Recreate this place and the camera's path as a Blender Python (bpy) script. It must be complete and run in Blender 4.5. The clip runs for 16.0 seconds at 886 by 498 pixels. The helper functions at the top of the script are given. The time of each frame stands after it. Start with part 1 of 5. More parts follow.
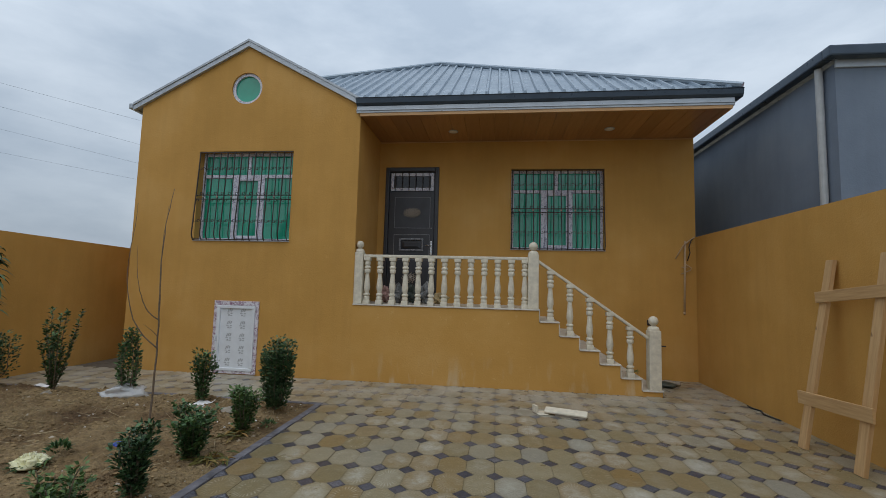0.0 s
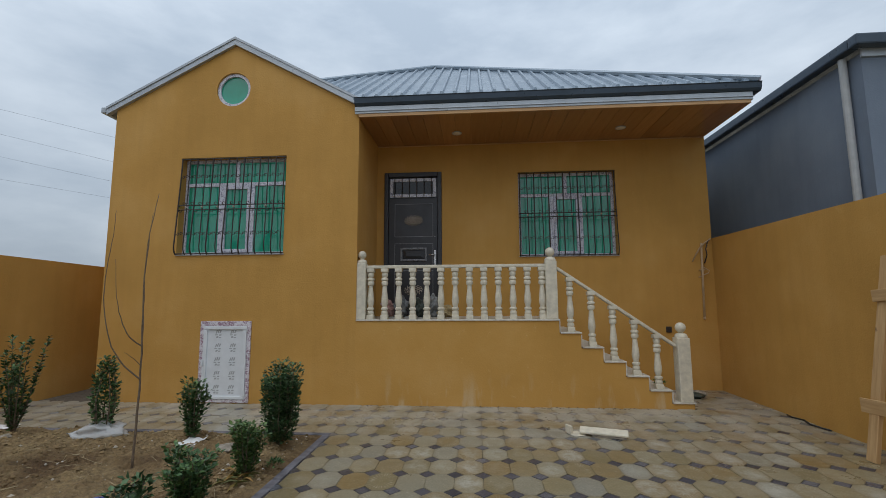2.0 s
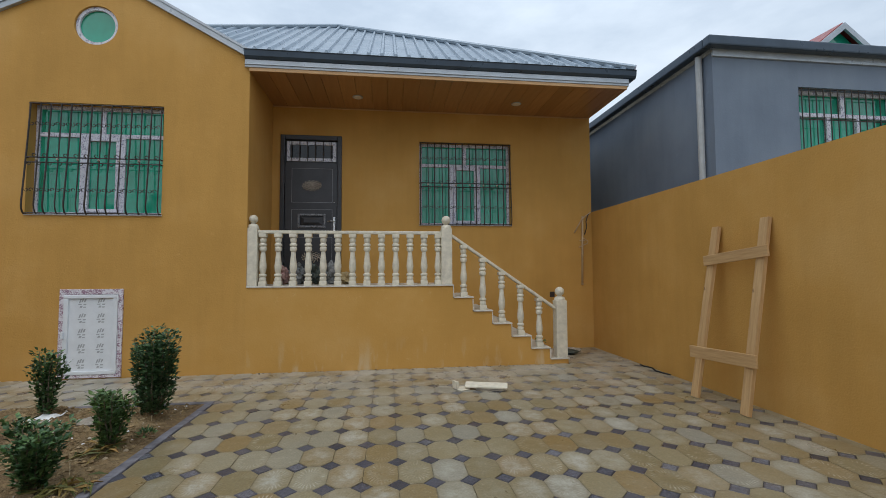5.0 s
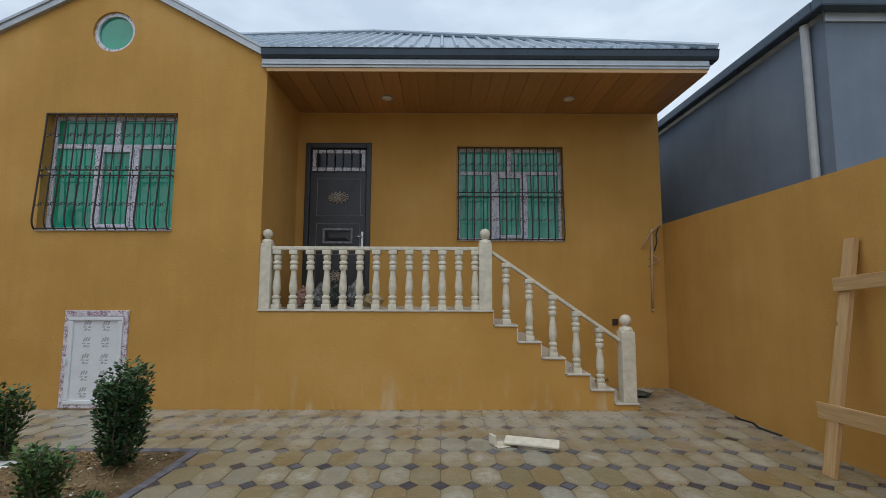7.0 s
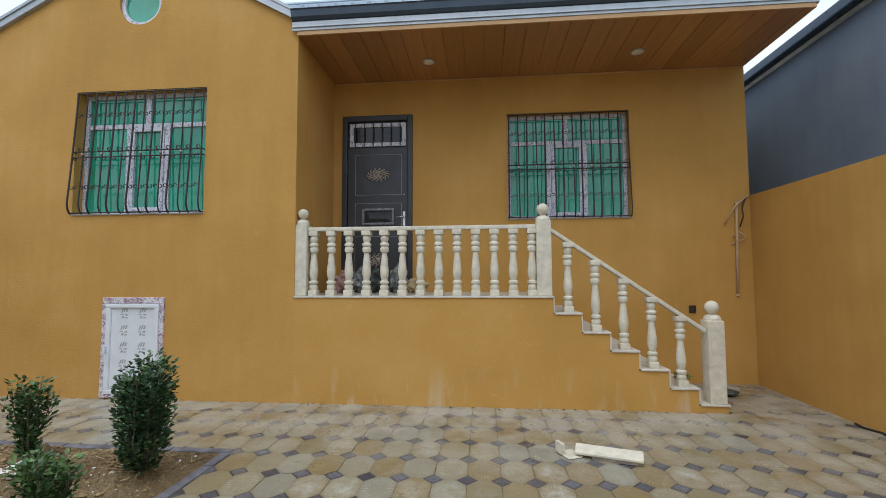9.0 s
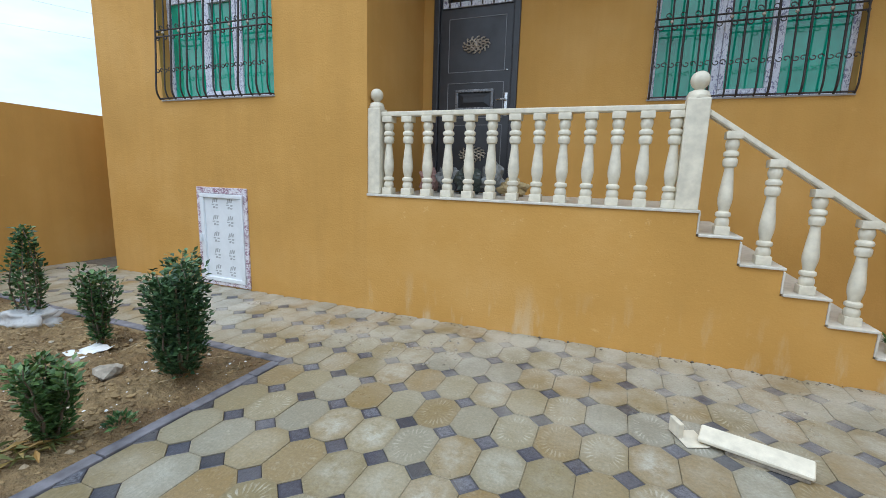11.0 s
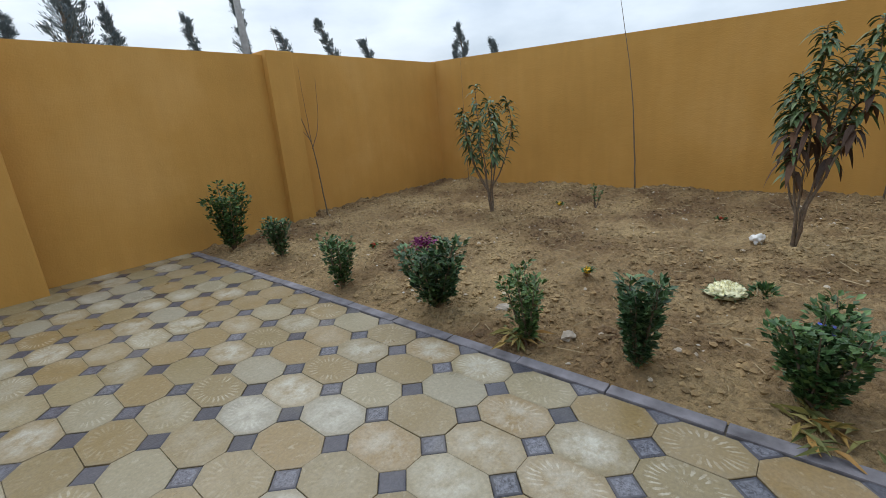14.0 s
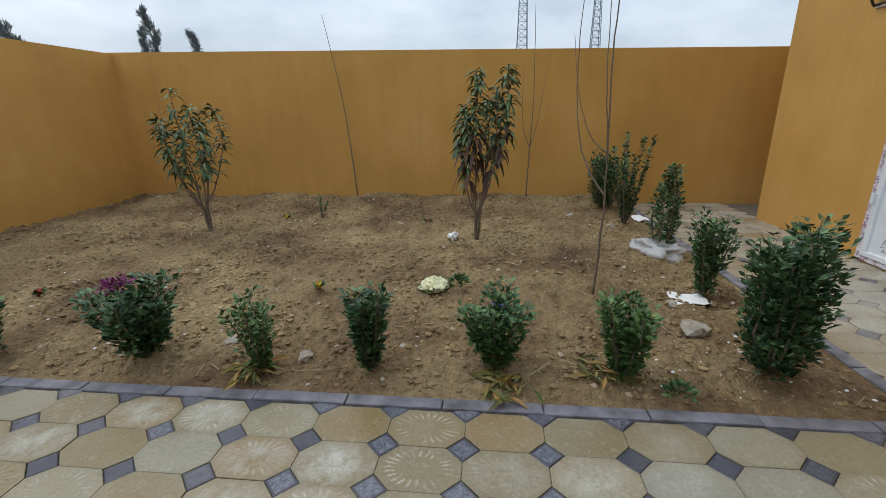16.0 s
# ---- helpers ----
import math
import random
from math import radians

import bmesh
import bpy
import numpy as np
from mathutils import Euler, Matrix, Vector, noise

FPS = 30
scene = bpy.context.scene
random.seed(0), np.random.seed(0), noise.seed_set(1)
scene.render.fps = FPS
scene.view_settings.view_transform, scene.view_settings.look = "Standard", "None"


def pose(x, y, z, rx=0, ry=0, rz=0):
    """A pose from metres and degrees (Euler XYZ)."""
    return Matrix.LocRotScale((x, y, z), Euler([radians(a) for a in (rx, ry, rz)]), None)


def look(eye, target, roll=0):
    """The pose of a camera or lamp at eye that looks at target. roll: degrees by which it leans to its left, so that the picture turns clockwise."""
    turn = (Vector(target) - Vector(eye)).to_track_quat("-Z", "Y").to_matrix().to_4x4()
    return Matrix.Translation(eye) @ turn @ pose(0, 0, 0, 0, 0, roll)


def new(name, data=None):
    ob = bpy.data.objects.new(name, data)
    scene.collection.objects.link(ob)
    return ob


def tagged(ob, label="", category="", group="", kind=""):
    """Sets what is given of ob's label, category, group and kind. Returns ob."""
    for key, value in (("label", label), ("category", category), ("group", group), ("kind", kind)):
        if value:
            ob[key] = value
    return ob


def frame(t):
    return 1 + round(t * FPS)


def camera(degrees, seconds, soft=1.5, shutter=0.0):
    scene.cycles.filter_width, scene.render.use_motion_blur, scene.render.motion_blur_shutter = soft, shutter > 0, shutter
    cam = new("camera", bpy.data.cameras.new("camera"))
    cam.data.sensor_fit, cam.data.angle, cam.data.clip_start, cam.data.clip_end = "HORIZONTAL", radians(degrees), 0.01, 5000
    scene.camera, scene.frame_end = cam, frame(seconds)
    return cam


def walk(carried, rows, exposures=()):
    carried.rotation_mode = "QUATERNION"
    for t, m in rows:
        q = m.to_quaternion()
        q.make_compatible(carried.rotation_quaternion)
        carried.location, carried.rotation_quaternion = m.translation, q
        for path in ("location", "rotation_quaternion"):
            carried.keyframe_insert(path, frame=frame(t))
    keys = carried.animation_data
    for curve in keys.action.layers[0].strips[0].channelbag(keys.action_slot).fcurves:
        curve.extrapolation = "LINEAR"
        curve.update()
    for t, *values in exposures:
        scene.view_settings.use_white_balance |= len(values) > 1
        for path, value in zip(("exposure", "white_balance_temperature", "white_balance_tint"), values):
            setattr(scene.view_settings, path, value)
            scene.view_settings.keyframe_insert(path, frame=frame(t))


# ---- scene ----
cam = camera(90.5, 16.0, soft=0.55)
PATH = [
    (0, (0.275, 0.377, 1.549), (0.033, 2.355, 1.719), 1.5),
    (0.5, (0.054, 0.479, 1.549), (-0.159, 2.457, 1.758), 1.3),
    (1, (-0.082, 0.581, 1.565), (-0.245, 2.563, 1.783), 1.0),
    (1.5, (-0.15, 0.752, 1.541), (-0.304, 2.733, 1.765), -0.2),
    (2, (-0.234, 0.853, 1.52), (-0.385, 2.834, 1.75), -0.3),
    (2.5, (-0.265, 0.872, 1.47), (-0.457, 2.853, 1.671), -0.6),
    (3, (-0.301, 0.852, 1.44), (-0.503, 2.837, 1.579), -0.3),
    (3.5, (-0.312, 0.827, 1.456), (-0.463, 2.819, 1.55), -0.2),
    (4, (-0.259, 0.787, 1.471), (-0.275, 2.785, 1.565), -0.1),
    (4.5, (-0.101, 0.764, 1.426), (0.088, 2.753, 1.531), -0.4),
    (4.7, (-0.07, 0.75, 1.419), (0.178, 2.732, 1.524), -0.3),
    (6.8, (0.27, 1.634, 1.45), (0.359, 3.627, 1.586), 0.4),
    (7, (0.294, 1.752, 1.472), (0.299, 3.742, 1.663), 0.2),
    (7.5, (0.311, 1.961, 1.498), (0.213, 3.93, 1.838), -0.5),
    (8, (0.211, 2.165, 1.487), (0.056, 4.108, 1.935), -0.5),
    (8.5, (0.164, 2.275, 1.46), (-0.009, 4.241, 1.779), -0.3),
    (8.7, (0.161, 2.302, 1.452), (-0.015, 4.281, 1.687), -0.2),
    (10.8, (0.394, 3.338, 1.455), (-0.158, 5.239, 1.17), 1.9),
    (11, (0.367, 3.455, 1.463), (-0.36, 5.287, 1.122), 1.7),
    (11.5, (0.328, 3.768, 1.451), (-1.082, 5.132, 1.063), -1.0),
    (12, (0.198, 3.864, 1.408), (-1.583, 4.664, 0.974), 0.0),
    (12.5, (0.063, 3.867, 1.395), (-1.83, 4.186, 0.836), -0.7),
    (13, (-0.05, 3.874, 1.379), (-1.945, 3.623, 0.792), -4.0),
    (13.5, (-0.083, 3.865, 1.35), (-1.777, 2.972, 0.772), -2.0),
    (14, (-0.062, 3.841, 1.328), (-1.51, 2.581, 0.763), -4.2),
    (14.5, (-0.047, 3.839, 1.328), (-1.414, 2.494, 0.76), -4.0),
    (15, (-0.056, 3.865, 1.327), (-1.53, 2.646, 0.745), -2.9),
    (15.5, (-0.075, 3.904, 1.362), (-1.756, 2.999, 0.766), -1.9),
    (16, (-0.092, 3.923, 1.416), (-1.988, 3.706, 0.818), -1.2),
]
EXPOSURES = [(0.0, -0.1, 6450, 10), (1.5, -0.12, 6500, 10), (3.5, 0.15, 6500, 10), (4.7, 0.2, 6500, 10), (6.8, 0.15, 6500, 10), (7.0, 0.1, 6450, 10), (7.5, -0.12, 6400, 10), (8.0, -0.28, 6500, 10), (8.5, 0.15, 6500, 10), (8.7, 0.35, 6450, 10),
             (10.8, 0.93, 5900, 7), (11.0, 0.93, 5900, 7), (12.0, 0.65, 6350, 9), (13.0, 0.6, 6450, 10), (14.5, 0.52, 6500, 10), (16.0, 0.45, 6500, 10)]
walk(cam, [(t, look(eye, target, roll)) for t, eye, target, roll in PATH], EXPOSURES)

# ---- world and light: an overcast sky with a weak, wide sun ----
world = bpy.data.worlds.new("overcast_sky")
scene.world = world
world.use_nodes = True
wn, wl = world.node_tree.nodes, world.node_tree.links
wn.clear()
w_out = wn.new("ShaderNodeOutputWorld")
w_bg = wn.new("ShaderNodeBackground")
w_bg.inputs["Strength"].default_value = 0.1
w_sky = wn.new("ShaderNodeTexSky")
w_sky.sky_type = "NISHITA"
w_sky.sun_disc = False
w_sky.sun_elevation = radians(48)
w_sky.sun_rotation = radians(200)
w_sky.air_density, w_sky.dust_density = 1.2, 4.0
w_tc = wn.new("ShaderNodeTexCoord")
w_map = wn.new("ShaderNodeMapping")
w_map.inputs["Scale"].default_value = (1.2, 1.2, 3.2)
w_noise = wn.new("ShaderNodeTexNoise")
w_noise.inputs["Scale"].default_value = 2.6
w_noise.inputs["Detail"].default_value = 6
w_noise.inputs["Roughness"].default_value = 0.55
w_ramp = wn.new("ShaderNodeValToRGB")
w_ramp.color_ramp.elements[0].position, w_ramp.color_ramp.elements[0].color = 0.34, (5.0, 6.0, 7.2, 1)
w_ramp.color_ramp.elements[1].position, w_ramp.color_ramp.elements[1].color = 0.68, (7.4, 8.4, 9.5, 1)
w_mix = wn.new("ShaderNodeMixRGB")
w_mix.inputs[0].default_value = 0.86
wl.new(w_tc.outputs["Generated"], w_map.inputs["Vector"])
wl.new(w_map.outputs["Vector"], w_noise.inputs["Vector"])
wl.new(w_noise.outputs["Fac"], w_ramp.inputs["Fac"])
wl.new(w_sky.outputs["Color"], w_mix.inputs[1])
wl.new(w_ramp.outputs["Color"], w_mix.inputs[2])
w_sep = wn.new("ShaderNodeSeparateXYZ")
w_dome = wn.new("ShaderNodeMapRange")
for key, value in (("From Min", 0.05), ("From Max", 0.75), ("To Min", 0.76), ("To Max", 1.32)):
    w_dome.inputs[key].default_value = value
w_mul = wn.new("ShaderNodeMixRGB")
w_mul.blend_type = "MULTIPLY"
w_mul.inputs[0].default_value = 1.0
wl.new(w_tc.outputs["Generated"], w_sep.inputs[0])
wl.new(w_sep.outputs["Z"], w_dome.inputs["Value"])
wl.new(w_mix.outputs[0], w_mul.inputs[1])
wl.new(w_dome.outputs["Result"], w_mul.inputs[2])
wl.new(w_mul.outputs[0], w_bg.inputs["Color"])
wl.new(w_bg.outputs[0], w_out.inputs["Surface"])

sun = new("sun", bpy.data.lights.new("sun", "SUN"))
sun.data.energy, sun.data.angle, sun.data.color = 0.6, radians(50), (1.0, 0.96, 0.9)
sun.matrix_world = look((-1.5, -3.5, 12), (0, 0, 0))


# ---- materials ----
class Mat:
    """A node material with a Principled shader and short calls for its textures."""

    def __init__(self, name, colour=(0.5, 0.5, 0.5), rough=0.6, metal=0.0, coat=0.0):
        self.m = bpy.data.materials.new(name)
        self.m.use_nodes = True
        self.t = self.m.node_tree
        self.b = self.t.nodes["Principled BSDF"]
        self.b.inputs["Base Color"].default_value = (*colour, 1)
        self.b.inputs["Roughness"].default_value = rough
        self.b.inputs["Metallic"].default_value = metal
        self.b.inputs["Coat Weight"].default_value = coat
        self.tc = self.t.nodes.new("ShaderNodeTexCoord")

    def n(self, kind, **values):
        node = self.t.nodes.new(kind)
        for key, value in values.items():
            node.inputs[key.replace("_", " ")].default_value = value
        return node

    def link(self, a, b):
        self.t.links.new(a, b)

    def pos(self, scale=(1, 1, 1), coord="Object"):
        mp = self.n("ShaderNodeMapping", Scale=scale)
        self.link(self.tc.outputs[coord], mp.inputs["Vector"])
        return mp.outputs["Vector"]

    def world(self, scale=(1, 1, 1)):
        geo = self.t.nodes.new("ShaderNodeNewGeometry")
        mp = self.n("ShaderNodeMapping", Scale=scale)
        self.link(geo.outputs["Position"], mp.inputs["Vector"])
        return mp.outputs["Vector"]

    def noise(self, vec, scale, detail=5, rough=0.55):
        node = self.n("ShaderNodeTexNoise", Scale=scale, Detail=detail, Roughness=rough)
        self.link(vec, node.inputs["Vector"])
        return node.outputs["Fac"]

    def ramp(self, fac, stops):
        node = self.t.nodes.new("ShaderNodeValToRGB")
        el = node.color_ramp.elements
        while len(el) < len(stops):
            el.new(0.5)
        for e, (p, c) in zip(el, stops):
            e.position = p
            e.color = (*c, 1) if isinstance(c, tuple) else (c, c, c, 1)
        self.link(fac, node.inputs["Fac"])
        return node.outputs["Color"]

    def mix(self, fac, a, b, mode="MIX"):
        node = self.t.nodes.new("ShaderNodeMixRGB")
        node.blend_type = mode
        for k, v in ((0, fac), (1, a), (2, b)):
            if isinstance(v, (int, float)):
                node.inputs[k].default_value = v if k == 0 else (v, v, v, 1)
            elif isinstance(v, tuple):
                node.inputs[k].default_value = (*v, 1)
            else:
                self.link(v, node.inputs[k])
        return node.outputs[0]

    def math(self, op, a, b=0.0):
        node = self.t.nodes.new("ShaderNodeMath")
        node.operation = op
        for k, v in ((0, a), (1, b)):
            if isinstance(v, (int, float)):
                node.inputs[k].default_value = v
            else:
                self.link(v, node.inputs[k])
        return node.outputs[0]

    def colour(self, c):
        self.link(c, self.b.inputs["Base Color"])
        return self

    def rough(self, c):
        self.link(c, self.b.inputs["Roughness"])
        return self

    def bump(self, height, strength=0.4, distance=0.01):
        node = self.n("ShaderNodeBump", Strength=strength, Distance=distance)
        self.link(height, node.inputs["Height"])
        self.link(node.outputs["Normal"], self.b.inputs["Normal"])
        return self


def stucco(name, dark, mid, light, grain=60, relief=0.5):
    m = Mat(name, mid, 0.85)
    v = m.world()
    big = m.ramp(m.noise(v, 0.9, 4), [(0.3, dark), (0.52, mid), (0.75, light)])
    streak = m.ramp(m.noise(m.world((5, 5, 0.5)), 1.3, 4), [(0.35, 0.86), (0.6, 1.0)])
    specks = m.ramp(m.noise(v, 9, 3), [(0.68, 0.0), (0.8, 0.55)])
    c = m.mix(0.35, big, streak, "MULTIPLY")
    c = m.mix(specks, c, light)
    m.colour(c)
    h = m.math("ADD", m.noise(v, grain, 6, 0.65), m.math("MULTIPLY", m.noise(v, 12, 3), 0.9))
    m.bump(h, relief, 0.008)
    return m.m


M_WALL = stucco("ochre_stucco", (0.49, 0.265, 0.058), (0.55, 0.30, 0.07), (0.60, 0.345, 0.10))


def limed(name):
    """The ochre stucco with pale bloom and chips near the paving."""
    m = Mat(name, (0.55, 0.30, 0.07), 0.85)
    v = m.world()
    big = m.ramp(m.noise(v, 0.9, 4), [(0.3, (0.49, 0.265, 0.058)), (0.52, (0.55, 0.30, 0.07)), (0.75, (0.60, 0.345, 0.10))])
    sz = m.t.nodes.new("ShaderNodeSeparateXYZ")
    m.link(v, sz.inputs[0])
    low = m.t.nodes.new("ShaderNodeMapRange")
    low.inputs["From Min"].default_value, low.inputs["From Max"].default_value = 0.5, 0.05
    m.link(sz.outputs[2], low.inputs["Value"])
    bloom = m.math("MULTIPLY", low.outputs["Result"], m.ramp(m.noise(m.world((7, 7, 1.6)), 1.0, 5, 0.6), [(0.52, 0.0), (0.68, 0.5)]))
    chips = m.ramp(m.noise(v, 9, 5, 0.75), [(0.64, 0.0), (0.70, 0.45)])
    m.colour(m.mix(bloom, m.mix(chips, big, (0.62, 0.42, 0.18)), (0.62, 0.52, 0.36)))
    h = m.math("ADD", m.noise(v, 60, 6, 0.65), m.math("MULTIPLY", m.noise(v, 12, 3), 0.9))
    m.bump(m.math("ADD", h, m.math("MULTIPLY", chips, 2.0)), 0.4, 0.008)
    return m.m


M_LIMED = limed("limed_ochre_stucco")
M_GREY = stucco("grey_render", (0.15, 0.19, 0.25), (0.18, 0.225, 0.29), (0.21, 0.26, 0.32), 45, 0.3)
M_TRIM_GREY = stucco("pale_render", (0.4, 0.4, 0.4), (0.45, 0.45, 0.45), (0.5, 0.5, 0.5))


def plain(name, c, rough=0.5, metal=0.0, var=0.12, scale=8.0, bump=0.1, coat=0.0):
    m = Mat(name, c, rough, metal, coat)
    v = m.world()
    lo, hi = tuple(x * (1 - var) for x in c), tuple(min(1.0, x * (1 + var)) for x in c)
    m.colour(m.ramp(m.noise(v, scale, 5), [(0.3, lo), (0.7, hi)]))
    m.rough(m.ramp(m.noise(v, scale * 2.3, 4), [(0.3, max(0.02, rough - 0.1)), (0.7, min(1.0, rough + 0.12))]))
    if bump:
        m.bump(m.noise(v, scale * 7, 4), bump, 0.004)
    return m.m


M_STONE = plain("cream_cast_stone", (0.66, 0.61, 0.49), 0.6, 0, 0.14, 14, 0.25)
M_MARBLE = plain("pale_stone_tread", (0.6, 0.57, 0.5), 0.45, 0, 0.15, 10, 0.15)
M_DOOR = plain("dark_grey_steel", (0.05, 0.051, 0.056), 0.42, 0.3, 0.15, 5, 0.1)
# door steel made lighter, so the moulding's highlight is in its colour
M_MOULD = plain("highlight_grey_steel", (0.17, 0.172, 0.18), 0.28, 0.4, 0.2, 9, 0.1)
M_DOOR_LINE = plain("pale_groove_paint", (0.25, 0.25, 0.26), 0.4, 0.3)
M_BRONZE = plain("worn_bronze", (0.36, 0.31, 0.25), 0.36, 0.5, 0.5, 40, 0.4)
M_CHROME = plain("brushed_steel", (0.7, 0.7, 0.7), 0.25, 0.9, 0.05)
M_IRON = plain("rusty_wrought_iron", (0.045, 0.034, 0.03), 0.6, 0.3, 0.45, 30, 0.5)
M_GUTTER = plain("dark_slate_gutter", (0.05, 0.072, 0.1), 0.35, 0.3, 0.15, 4, 0.05)
M_FASCIA = plain("pale_grey_metal", (0.42, 0.46, 0.5), 0.35, 0.3, 0.1, 5, 0.05)
M_PIPE = plain("grey_plastic_pipe", (0.4, 0.42, 0.43), 0.5, 0, 0.1)
M_SPOT = plain("frosted_lamp_glass", (0.75, 0.7, 0.62), 0.5)
M_KERB = plain("blue_grey_kerb_stone", (0.15, 0.145, 0.162), 0.75, 0, 0.5, 7, 0.5)
M_GROUT = plain("sandy_joint_mortar", (0.13, 0.11, 0.085), 0.9, 0, 0.35, 20, 0.5)
M_WHITE = plain("white_paper", (0.75, 0.75, 0.74), 0.7, 0, 0.06)
M_GATE = plain("black_gate_steel", (0.02, 0.022, 0.025), 0.4, 0.4, 0.2)
M_RED_ROOF = plain("red_sheet_roof", (0.33, 0.06, 0.05), 0.4, 0.2, 0.2)
M_BLUE = plain("blue_plastic", (0.03, 0.07, 0.4), 0.35)
M_CABLE = plain("tan_cable", (0.48, 0.34, 0.2), 0.6)
M_BLACK = plain("black_plastic", (0.02, 0.02, 0.02), 0.5)
M_CONCRETE = plain("weathered_concrete", (0.27, 0.26, 0.25), 0.8, 0, 0.2, 6, 0.3)
# far steel, its blue-grey colour includes the haze of distance
M_STEELWORK = plain("haze_tinted_galvanised_steel", (0.2, 0.24, 0.28), 0.6, 0.3)
M_OUTSIDE = plain("dry_field_earth", (0.24, 0.2, 0.13), 0.95, 0, 0.3, 0.4, 0.2)
M_BARK = plain("brown_twig_bark", (0.16, 0.12, 0.085), 0.8, 0, 0.3, 40, 0.4)
M_STRAW = plain("dry_straw", (0.36, 0.28, 0.16), 0.8, 0, 0.4, 30, 0)
M_ROCK = plain("pale_rubble", (0.3, 0.265, 0.215), 0.85, 0, 0.35, 25, 0.4)
M_CLOTH_GREY = plain("grey_wrinkled_plastic", (0.2, 0.21, 0.21), 0.5, 0, 0.4, 20, 0.4)
M_CLOTH_RED = plain("faded_pink_cloth", (0.45, 0.28, 0.25), 0.8, 0, 0.4, 15, 0.4)
M_CLOTH_DARK = plain("dark_green_bag", (0.05, 0.065, 0.055), 0.4, 0, 0.3, 15, 0.4)
M_BOARD = plain("raw_yellow_carton", (0.4, 0.31, 0.16), 0.8, 0, 0.2, 20, 0.2)


def film(name, base, ink, cell=(75, 75, 38), cut=0.5):
    """White plastic under a protective film with rows of printed dashes."""
    m = Mat(name, base, 0.35)
    marks = m.ramp(m.noise(m.world(cell), 1.0, 3, 0.6), [(cut, 0.0), (cut + 0.07, 0.9)])
    rows = m.ramp(m.noise(m.world((14, 14, 14)), 1.0, 2), [(0.4, 0.15), (0.55, 1.0)])
    f = m.math("MULTIPLY", marks, rows)
    m.colour(m.mix(f, base, ink))
    return m.m


M_PVC = film("window_frame_film", (0.7, 0.71, 0.78), (0.16, 0.15, 0.28))
M_PVC_RED = film("door_surround_film", (0.76, 0.74, 0.78), (0.24, 0.1, 0.17), (50, 50, 80), 0.44)
M_PVC_WHITE = plain("white_plastic", (0.74, 0.77, 0.8), 0.4, 0, 0.05)

gm = Mat("green_paper_behind_glass", (0.02, 0.3, 0.17), 0.12, 0, 0.3)
gv = gm.world()
gm.colour(gm.ramp(gm.noise(gv, 2.2, 4), [(0.3, (0.01, 0.25, 0.15)), (0.7, (0.018, 0.37, 0.24))]))
gm.b.inputs["Roughness"].default_value = 0.04
gm.b.inputs["Specular IOR Level"].default_value = 0.8
M_GREEN = gm.m
M_DARK_GLASS = plain("dark_door_glass", (0.012, 0.013, 0.015), 0.08, 0, 0.2)


def wood(name, lo, hi, rough=0.5, axis=(30, 30, 2.5), coat=0.0, rnd=False):
    m = Mat(name, hi, rough, 0, coat)
    v = m.pos(axis)
    grain = m.noise(v, 1.0, 6, 0.6)
    c = m.ramp(grain, [(0.3, lo), (0.7, hi)])
    knots = m.ramp(m.noise(m.pos((6, 6, 5)), 1.4, 2), [(0.7, 0.0), (0.76, 0.8)])
    c = m.mix(knots, c, tuple(x * 0.4 for x in lo))
    if rnd:
        info = m.t.nodes.new("ShaderNodeObjectInfo")
        c = m.mix(m.math("MULTIPLY", info.outputs["Random"], 0.55), c, tuple(x * 0.62 for x in lo))
    m.colour(c)
    m.bump(grain, 0.15, 0.004)
    return m.m


M_PINE = wood("raw_pine", (0.42, 0.25, 0.105), (0.6, 0.4, 0.2), 0.65)
M_SOFFIT = wood("varnished_soffit_board", (0.38, 0.18, 0.062), (0.5, 0.26, 0.1), 0.35, (18, 1.5, 18), 0.15, True)
M_SOFFIT_EDGE = wood("varnished_edge_board", (0.45, 0.25, 0.1), (0.58, 0.36, 0.17), 0.4, (2, 18, 18))

rm = Mat("ribbed_grey_roof_sheet", (0.22, 0.28, 0.34), 0.32, 0.45)
rm.colour(rm.ramp(rm.noise(rm.world(), 1.5, 5), [(0.3, (0.2, 0.26, 0.32)), (0.7, (0.29, 0.35, 0.41))]))
rm.rough(rm.ramp(rm.noise(rm.world(), 6, 5), [(0.3, 0.22), (0.7, 0.45)]))
M_ROOF = rm.m


